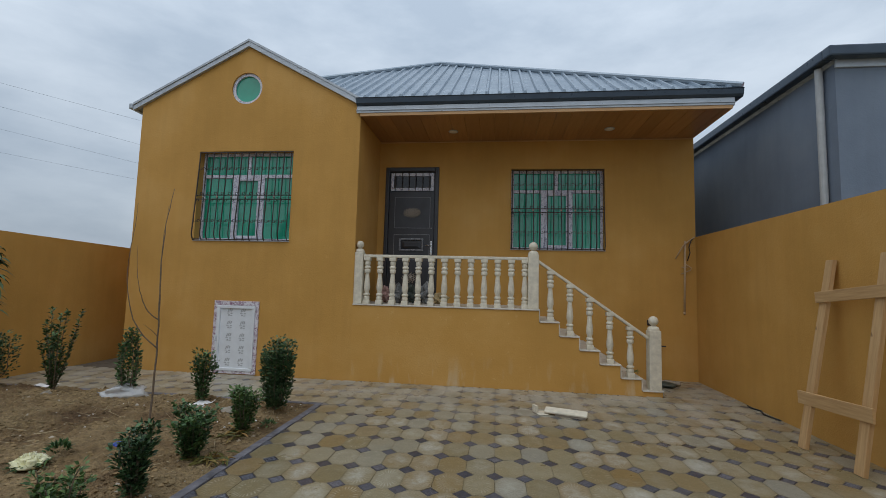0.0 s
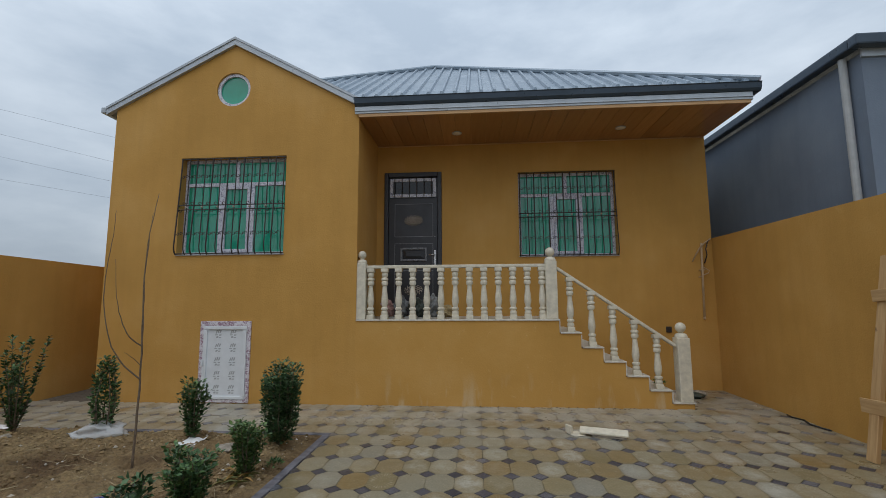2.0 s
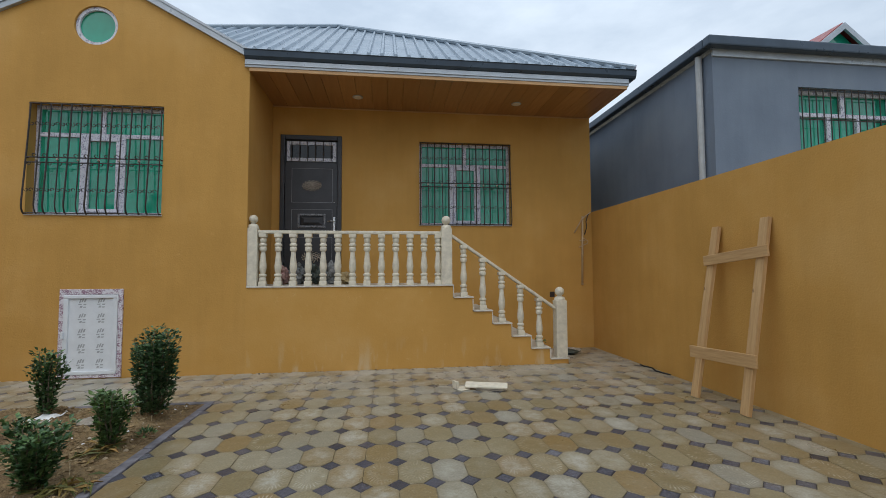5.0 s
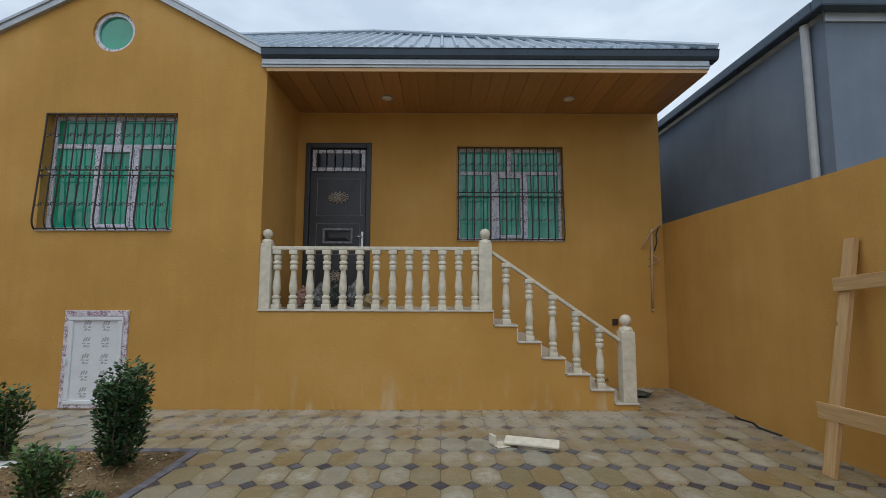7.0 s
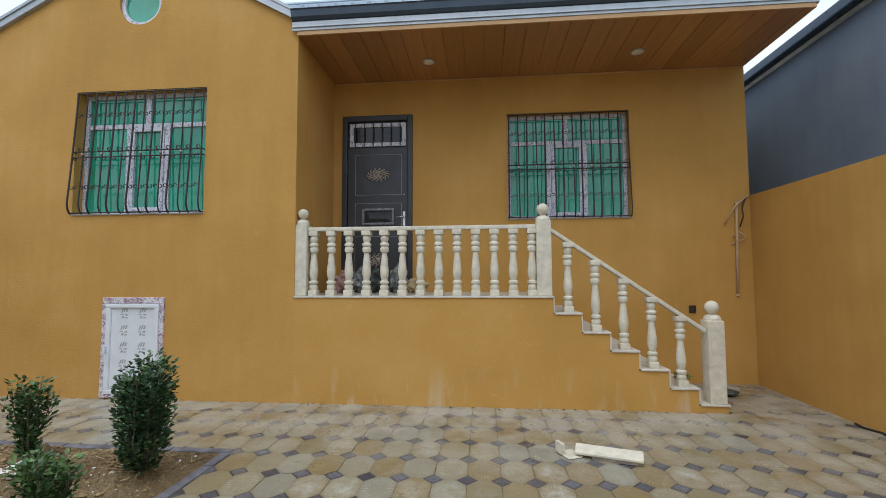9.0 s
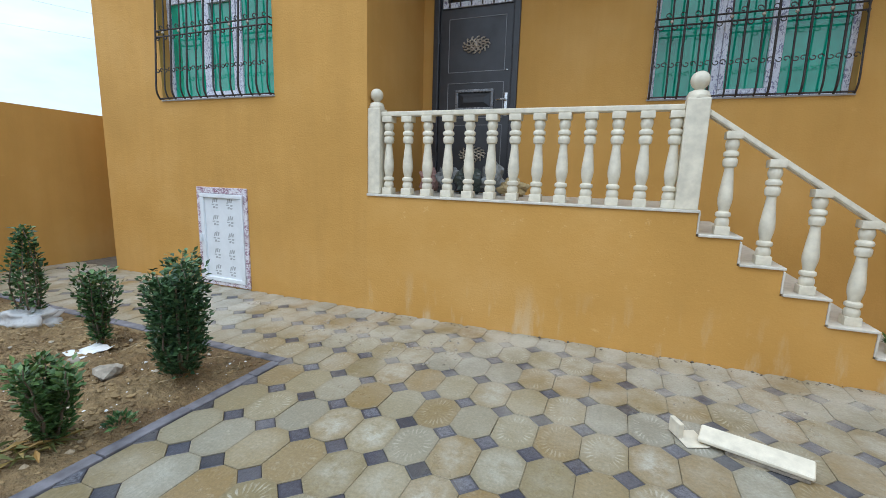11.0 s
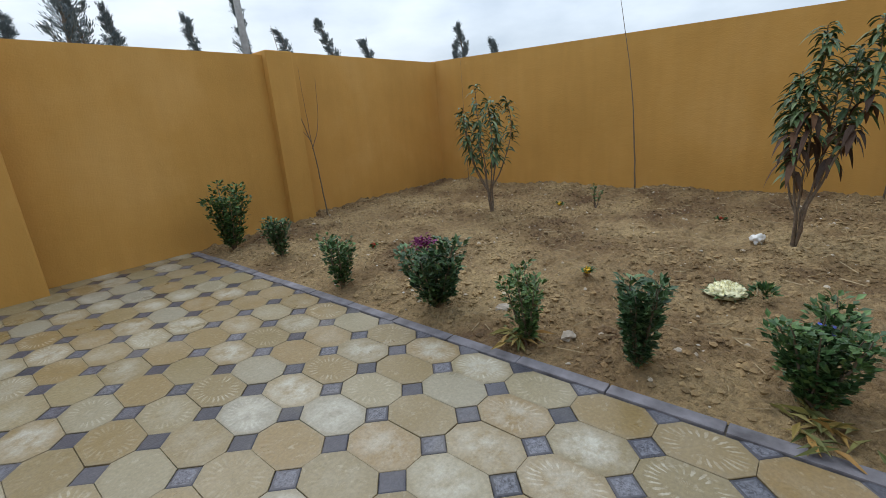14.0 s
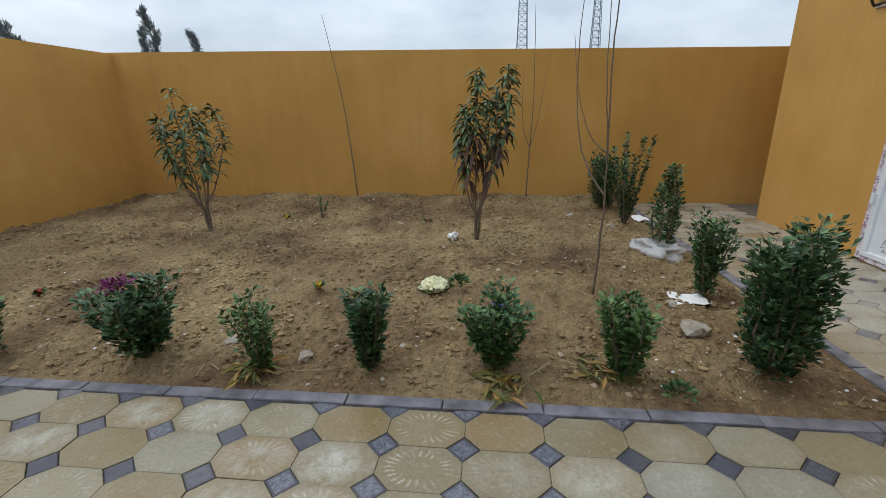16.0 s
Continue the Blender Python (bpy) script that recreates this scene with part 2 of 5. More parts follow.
def paver(name, island, dark):
    """A cast paving tile: UV holds the place on the tile, for its worn rosette."""
    m = Mat(name, (0.3, 0.25, 0.15), 0.45)
    if island:
        rnd = m.t.nodes.new("ShaderNodeNewGeometry").outputs["Random Per Island"]
    else:
        rnd = m.t.nodes.new("ShaderNodeObjectInfo").outputs["Random"]
    uv = m.tc.outputs["UV"]
    v = m.world()
    sep = m.t.nodes.new("ShaderNodeSeparateXYZ")
    m.link(uv, sep.inputs[0])
    # place on the tile, from 0 at its middle to 1 at its rim
    nx, ny = (1 / 0.076, 1 / 0.076) if dark else (1 / 0.122, 1 / 0.18)
    tx, ty = m.math("MULTIPLY", sep.outputs[0], nx), m.math("MULTIPLY", sep.outputs[1], ny)
    ang = m.math("ARCTAN2", tx, ty)
    other = m.math("FRACT", m.math("MULTIPLY", rnd, 17.3))
    if dark:
        rad = m.math("ADD", m.math("ABSOLUTE", tx), m.math("ABSOLUTE", ty))
        base = m.ramp(rnd, [(0.0, (0.036, 0.038, 0.05)), (0.6, (0.05, 0.05, 0.066)), (1.0, (0.085, 0.083, 0.095))])
        petals = m.math("SINE", m.math("ADD", m.math("MULTIPLY", ang, 8.0), m.math("MULTIPLY", m.noise(v, 30, 2), 2.0)))
        rings = m.math("SINE", m.math("ADD", m.math("MULTIPLY", rad, 14.0), m.math("MULTIPLY", m.noise(v, 20, 3), 2.0)))
        rose = m.math("MULTIPLY", petals, rings)
        inside = m.ramp(rad, [(0.72, 1.0), (0.8, 0.0)])
        scratch = m.ramp(m.noise(v, 45, 6, 0.75), [(0.42, 0.0), (0.62, 1.0)])
        lines = m.math("MAXIMUM", m.math("MULTIPLY", m.ramp(rose, [(0.1, 0.0), (0.35, 1.0)]), 0.6), scratch)
        f = m.math("MULTIPLY", m.math("MULTIPLY", lines, inside), m.ramp(other, [(0.3, 0.06), (0.95, 0.62)]))
        c = m.mix(f, base, (0.27, 0.285, 0.34))
    else:
        rad = m.math("SQRT", m.math("ADD", m.math("MULTIPLY", tx, tx), m.math("MULTIPLY", ty, ty)))
        base = m.ramp(rnd, [(0.0, (0.235, 0.165, 0.07)), (0.2, (0.205, 0.165, 0.085)), (0.4, (0.255, 0.215, 0.125)), (0.6, (0.225, 0.152, 0.06)), (0.8, (0.26, 0.226, 0.142)), (1.0, (0.245, 0.235, 0.19))])
        petals = m.math("SINE", m.math("ADD", m.math("MULTIPLY", ang, 24.0), m.math("MULTIPLY", m.noise(v, 24, 3), 5.0)))
        rings = m.math("SINE", m.math("ADD", m.math("MULTIPLY", rad, 9.0), m.math("MULTIPLY", m.noise(v, 20, 3), 3.0)))
        rose = m.math("MULTIPLY", petals, m.math("ADD", m.math("MULTIPLY", rings, 0.55), 0.45))
        patch = m.ramp(m.noise(v, 11, 5, 0.65), [(0.42, 0.0), (0.6, 1.0)])
        lines = m.math("MULTIPLY", m.ramp(rose, [(0.2, 0.0), (0.5, 1.0)]), m.ramp(rad, [(0.1, 0.0), (0.25, 1.0), (0.75, 1.0), (0.95, 0.1)]))
        f = m.math("MULTIPLY", m.math("MULTIPLY", lines, patch), m.ramp(other, [(0.55, 0.0), (0.75, 0.28), (1.0, 0.6)]))
        # chalky bloom, worn pale in the middle of some tiles
        bloom = m.math("MULTIPLY", m.ramp(rad, [(0.35, 1.0), (1.0, 0.25)]), m.ramp(m.noise(v, 9, 7, 0.7), [(0.36, 0.05), (0.6, 1.0)]))
        bloom = m.math("MULTIPLY", bloom, m.ramp(m.math("FRACT", m.math("MULTIPLY", rnd, 31.7)), [(0.3, 0.0), (0.65, 0.3), (1.0, 0.95)]))
        c = m.mix(bloom, base, (0.46, 0.45, 0.39))
        c = m.mix(f, c, (0.56, 0.54, 0.46))
        c = m.mix(m.ramp(rad, [(0.9, 0.0), (1.15, 0.4)]), c, (0.2, 0.165, 0.1))
    scuff = m.ramp(m.noise(v, 24, 6, 0.7), [(0.56, 0.0), (0.7, 0.4)])
    c = m.mix(scuff, c, (0.13, 0.13, 0.15) if dark else (0.45, 0.42, 0.33))
    dust = m.ramp(m.noise(v, 1.3, 5, 0.65), [(0.52, 0.0), (0.75, 0.2 if dark else 0.35)])
    c = m.mix(dust, c, (0.4, 0.365, 0.28))
    sy = m.t.nodes.new("ShaderNodeSeparateXYZ")
    m.link(v, sy.inputs[0])
    near = m.t.nodes.new("ShaderNodeMapRange")
    near.inputs["From Min"].default_value, near.inputs["From Max"].default_value = 5.4, 7.2
    m.link(sy.outputs[1], near.inputs["Value"])
    lime = m.math("MULTIPLY", near.outputs["Result"], m.ramp(m.noise(v, 2.6, 5, 0.65), [(0.36, 0.0), (0.62, 0.75)]))
    c = m.mix(lime, c, (0.46, 0.44, 0.38))
    fine = m.ramp(m.noise(v, 60, 5, 0.7), [(0.25, 0.62), (0.65, 1.1)])
    c = m.mix(0.7, c, fine, "MULTIPLY")
    m.colour(c)
    m.rough(m.ramp(m.noise(v, 2.2, 5, 0.6), [(0.35, 0.26), (0.65, 0.55)]))
    h = m.math("ADD", m.math("MULTIPLY", rose, 0.35), m.math("ADD", m.noise(v, 70, 5), m.math("MULTIPLY", m.noise(v, 14, 4), 1.2)))
    m.bump(h, 0.22, 0.004)
    return m.m


M_TILE = paver("ochre_octagon_paver", False, False)
M_TILE_FAR = paver("ochre_octagon_paver_far", True, False)
M_INSET = paver("slate_inset_paver", False, True)
M_INSET_FAR = paver("slate_inset_paver_far", True, True)

sm = Mat("turned_brown_soil", (0.2, 0.14, 0.085), 0.95)
sv = sm.world()
sc = sm.ramp(sm.noise(sv, 0.9, 5, 0.6), [(0.36, (0.125, 0.072, 0.032)), (0.47, (0.235, 0.155, 0.072)), (0.62, (0.36, 0.26, 0.13))])
sc = sm.mix(0.75, sc, sm.ramp(sm.noise(sv, 26, 6, 0.7), [(0.3, 0.42), (0.58, 1.2)]), "MULTIPLY")
sm.colour(sm.mix(sm.ramp(sm.noise(sv, 70, 3), [(0.7, 0.0), (0.76, 0.7)]), sc, (0.4, 0.34, 0.25)))
sm.bump(sm.math("ADD", sm.noise(sv, 16, 6, 0.7), sm.math("MULTIPLY", sm.noise(sv, 60, 4), 0.5)), 1.0, 0.05)
M_SOIL = sm.m

cm = Mat("soil_clod", (0.22, 0.155, 0.095), 0.95)
crnd = cm.t.nodes.new("ShaderNodeNewGeometry").outputs["Random Per Island"]
cc = cm.ramp(cm.noise(cm.world(), 0.9, 5, 0.6), [(0.36, (0.13, 0.078, 0.036)), (0.47, (0.235, 0.16, 0.076)), (0.62, (0.35, 0.255, 0.13))])
cc = cm.mix(0.8, cc, cm.ramp(crnd, [(0.0, 0.5), (0.9, 1.3)]), "MULTIPLY")
cm.colour(cm.mix(cm.ramp(crnd, [(0.965, 0.0), (0.985, 0.75)]), cc, (0.5, 0.46, 0.39)))
cm.bump(cm.noise(cm.world(), 60, 4), 0.6, 0.01)
M_CLOD = cm.m


def leaf_mat(name, lo, mid, hi, rough=0.42):
    m = Mat(name, mid, rough)
    r = m.t.nodes.new("ShaderNodeNewGeometry").outputs["Random Per Island"]
    c = m.ramp(r, [(0.0, lo), (0.6, mid), (1.0, hi)])
    c = m.mix(0.5, c, m.ramp(m.noise(m.world(), 35, 3), [(0.3, 0.75), (0.7, 1.2)]), "MULTIPLY")
    m.colour(c)
    m.b.inputs["Specular IOR Level"].default_value = 0.36
    return m.m


M_LEAF = leaf_mat("privet_leaf", (0.026, 0.066, 0.022), (0.052, 0.115, 0.036), (0.125, 0.22, 0.07))
M_LEAF_DARK = leaf_mat("dark_privet_leaf", (0.024, 0.058, 0.024), (0.046, 0.1, 0.038), (0.115, 0.2, 0.08))
M_LEAF_BRIGHT = leaf_mat("young_privet_leaf", (0.038, 0.082, 0.024), (0.068, 0.135, 0.036), (0.14, 0.225, 0.065))
M_LEAF_LONG = leaf_mat("olive_long_leaf", (0.035, 0.07, 0.028), (0.075, 0.125, 0.045), (0.15, 0.2, 0.085), 0.5)
M_LEAF_DRY = leaf_mat("dry_brown_leaf", (0.045, 0.03, 0.022), (0.09, 0.05, 0.032), (0.17, 0.085, 0.04), 0.7)
M_LEAF_FALLEN = leaf_mat("yellowed_fallen_leaf", (0.08, 0.1, 0.03), (0.2, 0.18, 0.05), (0.36, 0.2, 0.06), 0.6)
# distance haze is painted into this foliage as a pale blue-grey
M_CONIFER = leaf_mat("haze_tinted_conifer_foliage", (0.12, 0.15, 0.16), (0.165, 0.195, 0.205), (0.22, 0.245, 0.25), 0.8)
M_PETAL_WHITE = leaf_mat("cream_petal", (0.74, 0.71, 0.42), (0.82, 0.81, 0.6), (0.88, 0.88, 0.76), 0.7)
M_PETAL_YELLOW = leaf_mat("yellow_petal", (0.6, 0.35, 0.01), (0.7, 0.45, 0.015), (0.75, 0.55, 0.03), 0.6)
M_PETAL_RED = leaf_mat("red_petal", (0.3, 0.02, 0.01), (0.42, 0.03, 0.015), (0.5, 0.06, 0.02), 0.6)
M_PETAL_PURPLE = leaf_mat("purple_petal", (0.11, 0.012, 0.07), (0.19, 0.02, 0.12), (0.27, 0.05, 0.18), 0.6)
pm = Mat("clear_crumpled_plastic", (0.75, 0.77, 0.78), 0.2)
pm.b.inputs["Alpha"].default_value = 0.55
pm.bump(pm.noise(pm.world(), 22, 5), 0.8, 0.02)
M_PLASTIC = pm.m


# ---- mesh helpers ----
def finish(bm, name, mat, smooth=False):
    me = bpy.data.meshes.new(name)
    bmesh.ops.recalc_face_normals(bm, faces=bm.faces)
    bm.to_mesh(me)
    bm.free()
    me.materials.append(mat)
    if smooth:
        me.polygons.foreach_set("use_smooth", [True] * len(me.polygons))
    return me


def thing(name, bm, mat, label="", category="", group="", kind="", smooth=False):
    return tagged(new(name, finish(bm, name, mat, smooth)), label, category, group, kind)


def part(name, bm, mat, parent, label="", smooth=False):
    ob = new(name, finish(bm, name, mat, smooth))
    ob.parent = parent
    return tagged(ob, label)


def holder(name, at, label, category, group="", kind=""):
    ob = new(name)
    ob.location = at
    ob.empty_display_size = 0.1
    return tagged(ob, label, category, group, kind)


def under(ob, at):
    """Keeps the part's own world place under a holder that stands at a point."""
    ob.matrix_parent_inverse = Matrix.Translation(at).inverted()
    return ob


def box(x0, x1, y0, y1, z0, z1, bevel=0.0, bm=None):
    bm = bm or bmesh.new()
    vs = [bm.verts.new(c) for c in ((x0, y0, z0), (x1, y0, z0), (x1, y1, z0), (x0, y1, z0), (x0, y0, z1), (x1, y0, z1), (x1, y1, z1), (x0, y1, z1))]
    made = [bm.faces.new([vs[i] for i in f]) for f in ((3, 2, 1, 0), (4, 5, 6, 7), (0, 1, 5, 4), (1, 2, 6, 5), (2, 3, 7, 6), (3, 0, 4, 7))]
    if bevel:
        edges = list({e for f in made for e in f.edges})
        bmesh.ops.bevel(bm, geom=edges, offset=bevel, segments=2, affect="EDGES", profile=0.6)
    return bm


def tube(pts, radius, n=6, bm=None):
    """A round rod along points; radius is one number or one for each point."""
    bm = bm or bmesh.new()
    pts = [Vector(p) for p in pts]
    rs = radius if isinstance(radius, (list, tuple)) else [radius] * len(pts)
    rings, side = [], None
    for i, p in enumerate(pts):
        d = (pts[min(i + 1, len(pts) - 1)] - pts[max(i - 1, 0)]).normalized()
        if side is None:
            side = d.orthogonal().normalized()
        side = (side - d * side.dot(d)).normalized()
        up = d.cross(side)
        rings.append([bm.verts.new(p + (side * math.cos(a) + up * math.sin(a)) * rs[i]) for a in (2 * math.pi * k / n for k in range(n))])
    for a, b in zip(rings, rings[1:]):
        for k in range(n):
            bm.faces.new((a[k], a[(k + 1) % n], b[(k + 1) % n], b[k]))
    bm.faces.new(rings[0][::-1])
    bm.faces.new(rings[-1])
    return bm


def lathe(profile, at=(0, 0, 0), n=18, bm=None):
    bm = bm or bmesh.new()
    rings = [[bm.verts.new((at[0] + r * math.cos(2 * math.pi * k / n), at[1] + r * math.sin(2 * math.pi * k / n), at[2] + z)) for k in range(n)] for r, z in profile]
    for a, b in zip(rings, rings[1:]):
        for k in range(n):
            bm.faces.new((a[k], a[(k + 1) % n], b[(k + 1) % n], b[k]))
    bm.faces.new(rings[0][::-1])
    bm.faces.new(rings[-1])
    return bm


def rect(x0, x1, z0, z1):
    return [(x0, z0), (x1, z0), (x1, z1), (x0, z1)]


def panel(outer, holes, y0, y1):
    """An upright slab in the xz plane between y0 and y1, with openings through it."""
    bm = bmesh.new()
    edges = []
    for loop in (outer, *holes):
        vs = [bm.verts.new((x, y0, z)) for x, z in loop]
        edges += [bm.edges.new((vs[i], vs[(i + 1) % len(vs)])) for i in range(len(vs))]
    bmesh.ops.triangle_fill(bm, edges=edges, use_beauty=True, use_dissolve=False, normal=(0, -1, 0))
    made = bmesh.ops.extrude_face_region(bm, geom=bm.faces[:])
    bmesh.ops.translate(bm, verts=[g for g in made["geom"] if isinstance(g, bmesh.types.BMVert)], vec=(0, y1 - y0, 0))
    return bm


def blob(at, size, seed, rough=0.3, sub=2, bm=None):
    bm = bm or bmesh.new()
    made = bmesh.ops.create_icosphere(bm, subdivisions=sub, radius=1)
    for v in made["verts"]:
        k = 1 + rough * noise.noise(v.co * 1.7 + Vector((seed * 3.1, seed, 0)))
        v.co = Vector((v.co.x * size[0], v.co.y * size[1], v.co.z * size[2])) * k + Vector(at)
    return bm


# ---- the plan ----
YF, YB = 7.376, 8.70            # house front, porch back wall
BX0, BX1, PX1, HX1 = -6.12, -2.045, 0.945, 3.79
FLOOR_Z = 1.23                  # porch floor
EAVE_Z = 4.375
LEFT_X, RIGHT_X, SOUTH_Y = -7.09, 3.82, -1.82
KERB_X = -1.925                 # paving side of the bed's kerb
RIDGE_X = -4.12
W1, W2 = (-4.94, -3.205, 2.235, 3.805), (0.535, 2.25, 2.275, 3.815)
BD = (-4.455, -3.655, 0.012, 1.215)
DR = (-1.91, -0.852, FLOOR_Z, 3.86)

# ground
thing("ground", box(-900, 900, -900, 900, -0.5, -0.13), M_OUTSIDE, "dry bare earth stretching away outside the walls", "ground", kind="structure")
tray = thing("pavement", box(-7.29, 4.0, -2.4, 8.9, -0.128, -0.012), M_GROUT, "yard paved with ochre octagons and slate insets", "pavement", kind="structure")

# house walls
circle = [(-4.135 + 0.285 * math.cos(a), 4.94 + 0.285 * math.sin(a)) for a in (2 * math.pi * k / 40 for k in range(40))]
gable_outline = [(BX0, -0.12), (BX1, -0.12), (BX1, 4.60), (RIDGE_X, 5.715), (BX0, 4.69)]
thing("wall_front", panel(gable_outline, [rect(*W1), rect(*BD), circle], YF, YF + 0.25), M_WALL, "ochre stucco gable wall with window and hatch", "wall", kind="structure")
thing("wall_porch_side", box(BX1 - 0.25, BX1 - 0.003, YF + 0.25, YB, -0.12, 4.5), M_WALL, "ochre stucco side wall of the porch", "wall", kind="structure")
thing("wall_porch_back", panel(rect(BX1 - 0.25, RIGHT_X - 0.001, -0.12, 4.55), [rect(*DR), rect(*W2)], YB, YB + 0.25), M_WALL, "ochre stucco back wall of the porch", "wall", kind="structure")
thing("wall_house_left", box(BX0, BX0 + 0.25, YF + 0.25, 14.6, -0.12, 4.5), M_WALL, "ochre stucco side wall of the house", "wall", kind="structure")
thing("wall_house_right", box(HX1 - 0.25, HX1, YB + 0.25, 14.6, -0.12, 4.5), M_WALL, "ochre stucco side wall of the house", "wall", kind="structure")
thing("wall_house_rear", box(BX0, HX1, 14.6, 14.85, -0.12, 4.5), M_WALL, "ochre stucco rear wall of the house", "wall", kind="structure")

# porch plinth and stairs, one stepped body
steps = [(0.945, 1.245, 1.045), (1.245, 1.545, 0.838), (1.545, 1.845, 0.640), (1.845, 2.15, 0.443), (2.15, 2.45, 0.252), (2.45, 2.75, 0.085)]
outline = [(BX1, -0.12), (2.75, -0.12)]
for x0, x1, z in reversed(steps):
    outline += [(x1, z - 0.016), (x0, z - 0.016)]
outline += [(PX1, FLOOR_Z - 0.018), (BX1, FLOOR_Z - 0.018)]
clean = []
for p in outline:
    if not clean or (abs(p[0] - clean[-1][0]) + abs(p[1] - clean[-1][1])) > 1e-4:
        clean.append(p)
plinth = thing("porch_plinth", panel(clean, [], YF, YB), M_LIMED, "ochre stucco porch plinth with a stepped flank", "porch", kind="structure")
part("floor_slab", box(BX1 + 0.002, PX1 + 0.012, YF - 0.016, YB - 0.003, FLOOR_Z - 0.018, FLOOR_Z + 0.004, 0.005), M_MARBLE, plinth, "pale stone porch floor slab")
for x0, x1, z in steps:
    part("tread", box(x0 + 0.016, x1 + 0.015, YF - 0.018, YB - 0.003, z - 0.016, z + 0.004, 0.005), M_MARBLE, plinth)
    part("riser", box(x0 + 0.001, x0 + 0.014, YF - 0.012, YB - 0.003, z + 0.004, z + 0.172, 0.002), M_MARBLE, plinth)


# ---- balustrade ----
def baluster_mesh(h):
    """A turned baluster with square ends, its foot at the origin."""
    s = h / 0.76
    bm = box(-0.052, 0.052, -0.052, 0.052, 0, 0.066 * s, 0.006)
    box(-0.054, 0.054, -0.054, 0.054, h - 0.056 * s, h, 0.006, bm)
    prof = [(0.044, 0.064), (0.051, 0.085), (0.049, 0.112), (0.037, 0.13), (0.052, 0.14), (0.055, 0.153), (0.052, 0.167), (0.035, 0.177), (0.041, 0.205), (0.049, 0.24), (0.052, 0.275), (0.049, 0.32),
            (0.042, 0.385), (0.035, 0.45), (0.031, 0.498), (0.046, 0.508), (0.052, 0.535), (0.050, 0.558), (0.037, 0.572), (0.052, 0.582), (0.055, 0.597), (0.051, 0.611), (0.035, 0.622), (0.045, 0.645), (0.049, 0.668), (0.045, 0.69), (0.036, 0.706)]
    lathe([(r, z * s) for r, z in prof], n=16, bm=bm)
    return finish(bm, "baluster", M_STONE, True)


def smooth_by_angle(me, degrees=40):
    bm = bmesh.new()
    bm.from_mesh(me)
    for e in bm.edges:
        e.smooth = len(e.link_faces) == 2 and e.calc_face_angle(0) < radians(degrees)
    bm.to_mesh(me)
    bm.free()
    return me


def newel(parent, at, height, w):
    bm = box(-w / 2, w / 2, -w / 2, w / 2, 0, height - 0.05, 0.012)
    lathe([(w * 0.5, height - 0.052), (w * 0.5, height - 0.03), (w * 0.42, height), (w * 0.25, height + 0.012)], n=20, bm=bm)
    post = under(part("post", bm, M_STONE, parent), parent.location)
    post.location = at
    r = w * 0.42
    ball = lathe([(0.03, 0)] + [(r * math.sin(a), 0.012 + r - r * math.cos(a)) for a in (math.pi * k / 12 for k in range(2, 12))] + [(0.002, 0.012 + 2 * r)], (0, 0, height + 0.005), 20)
    part("ball_finial", ball, M_STONE, post, "round cast stone ball", True)
    return post


RAIL_Y = YF + 0.09
bal = holder("balustrade", (-0.55, RAIL_Y, FLOOR_Z + 0.004), "cream cast stone balustrade along the porch edge", "balustrade")
newel(bal, (-1.985, RAIL_Y, FLOOR_Z + 0.004), 0.895, 0.152)
newel(bal, (0.857, RAIL_Y, FLOOR_Z + 0.004), 0.90, 0.165)
B_MESH = smooth_by_angle(baluster_mesh(0.765))
for k in range(13):
    b = new("baluster", B_MESH)
    b.parent = bal
    under(b, bal.location)
    b.location = (-1.843 + 0.2143 * k, RAIL_Y, FLOOR_Z + 0.004)
under(part("handrail", box(-1.909, 0.774, RAIL_Y - 0.05, RAIL_Y + 0.05, FLOOR_Z + 0.769, FLOOR_Z + 0.815, 0.01), M_STONE, bal), bal.location)

rail = holder("stair_railing", (1.8, RAIL_Y, 0.089), "cream cast stone railing sloping down beside the stairs", "balustrade")
newel(rail, (2.66, RAIL_Y, 0.089), 0.93, 0.172)
slope = (0.875 - 2.005) / (2.575 - 0.94)
bm = bmesh.new()
vs = []
for x in (0.941, 2.573):
    z = 2.005 + slope * (x - 0.94)
    vs.append([bm.verts.new((x, RAIL_Y + dy, z + dz)) for dy, dz in ((-0.052, -0.05), (0.052, -0.05), (0.052, 0), (-0.052, 0))])
for i in range(4):
    bm.faces.new((vs[0][i], vs[0][(i + 1) % 4], vs[1][(i + 1) % 4], vs[1][i]))
bm.faces.new(vs[0][::-1]), bm.faces.new(vs[1])
bmesh.ops.bevel(bm, geom=bm.edges[:], offset=0.008, segments=2, affect="EDGES")
under(part("handrail", bm, M_STONE, rail), rail.location)
for k, (x0, x1, z) in enumerate(steps[:5]):
    x = 1.125 + 0.2985 * k
    top = 2.005 + slope * (x - 0.94) - 0.05
    b = new("baluster", smooth_by_angle(baluster_mesh(top - z - 0.004 + 0.012)))
    b.parent = rail
    under(b, rail.location)
    b.location = (x, RAIL_Y, z + 0.004)

# ---- roofs ----
def slab(points, thick):
    """A flat plate under a polygon, thick downwards."""
    bm = bmesh.new()
    f = bm.faces.new([bm.verts.new(p) for p in points])
    made = bmesh.ops.extrude_face_region(bm, geom=[f])
    bmesh.ops.translate(bm, verts=[g for g in made["geom"] if isinstance(g, bmesh.types.BMVert)], vec=(0, 0, -thick))
    return bm


roof = holder("roof", (-1.15, 11, 4.7), "grey ribbed metal hip roof with dark gutters", "roof", kind="structure")
EX0, EX1, EY0, EY1, EZ = -6.25, 3.95, 7.30, 14.9, 4.68
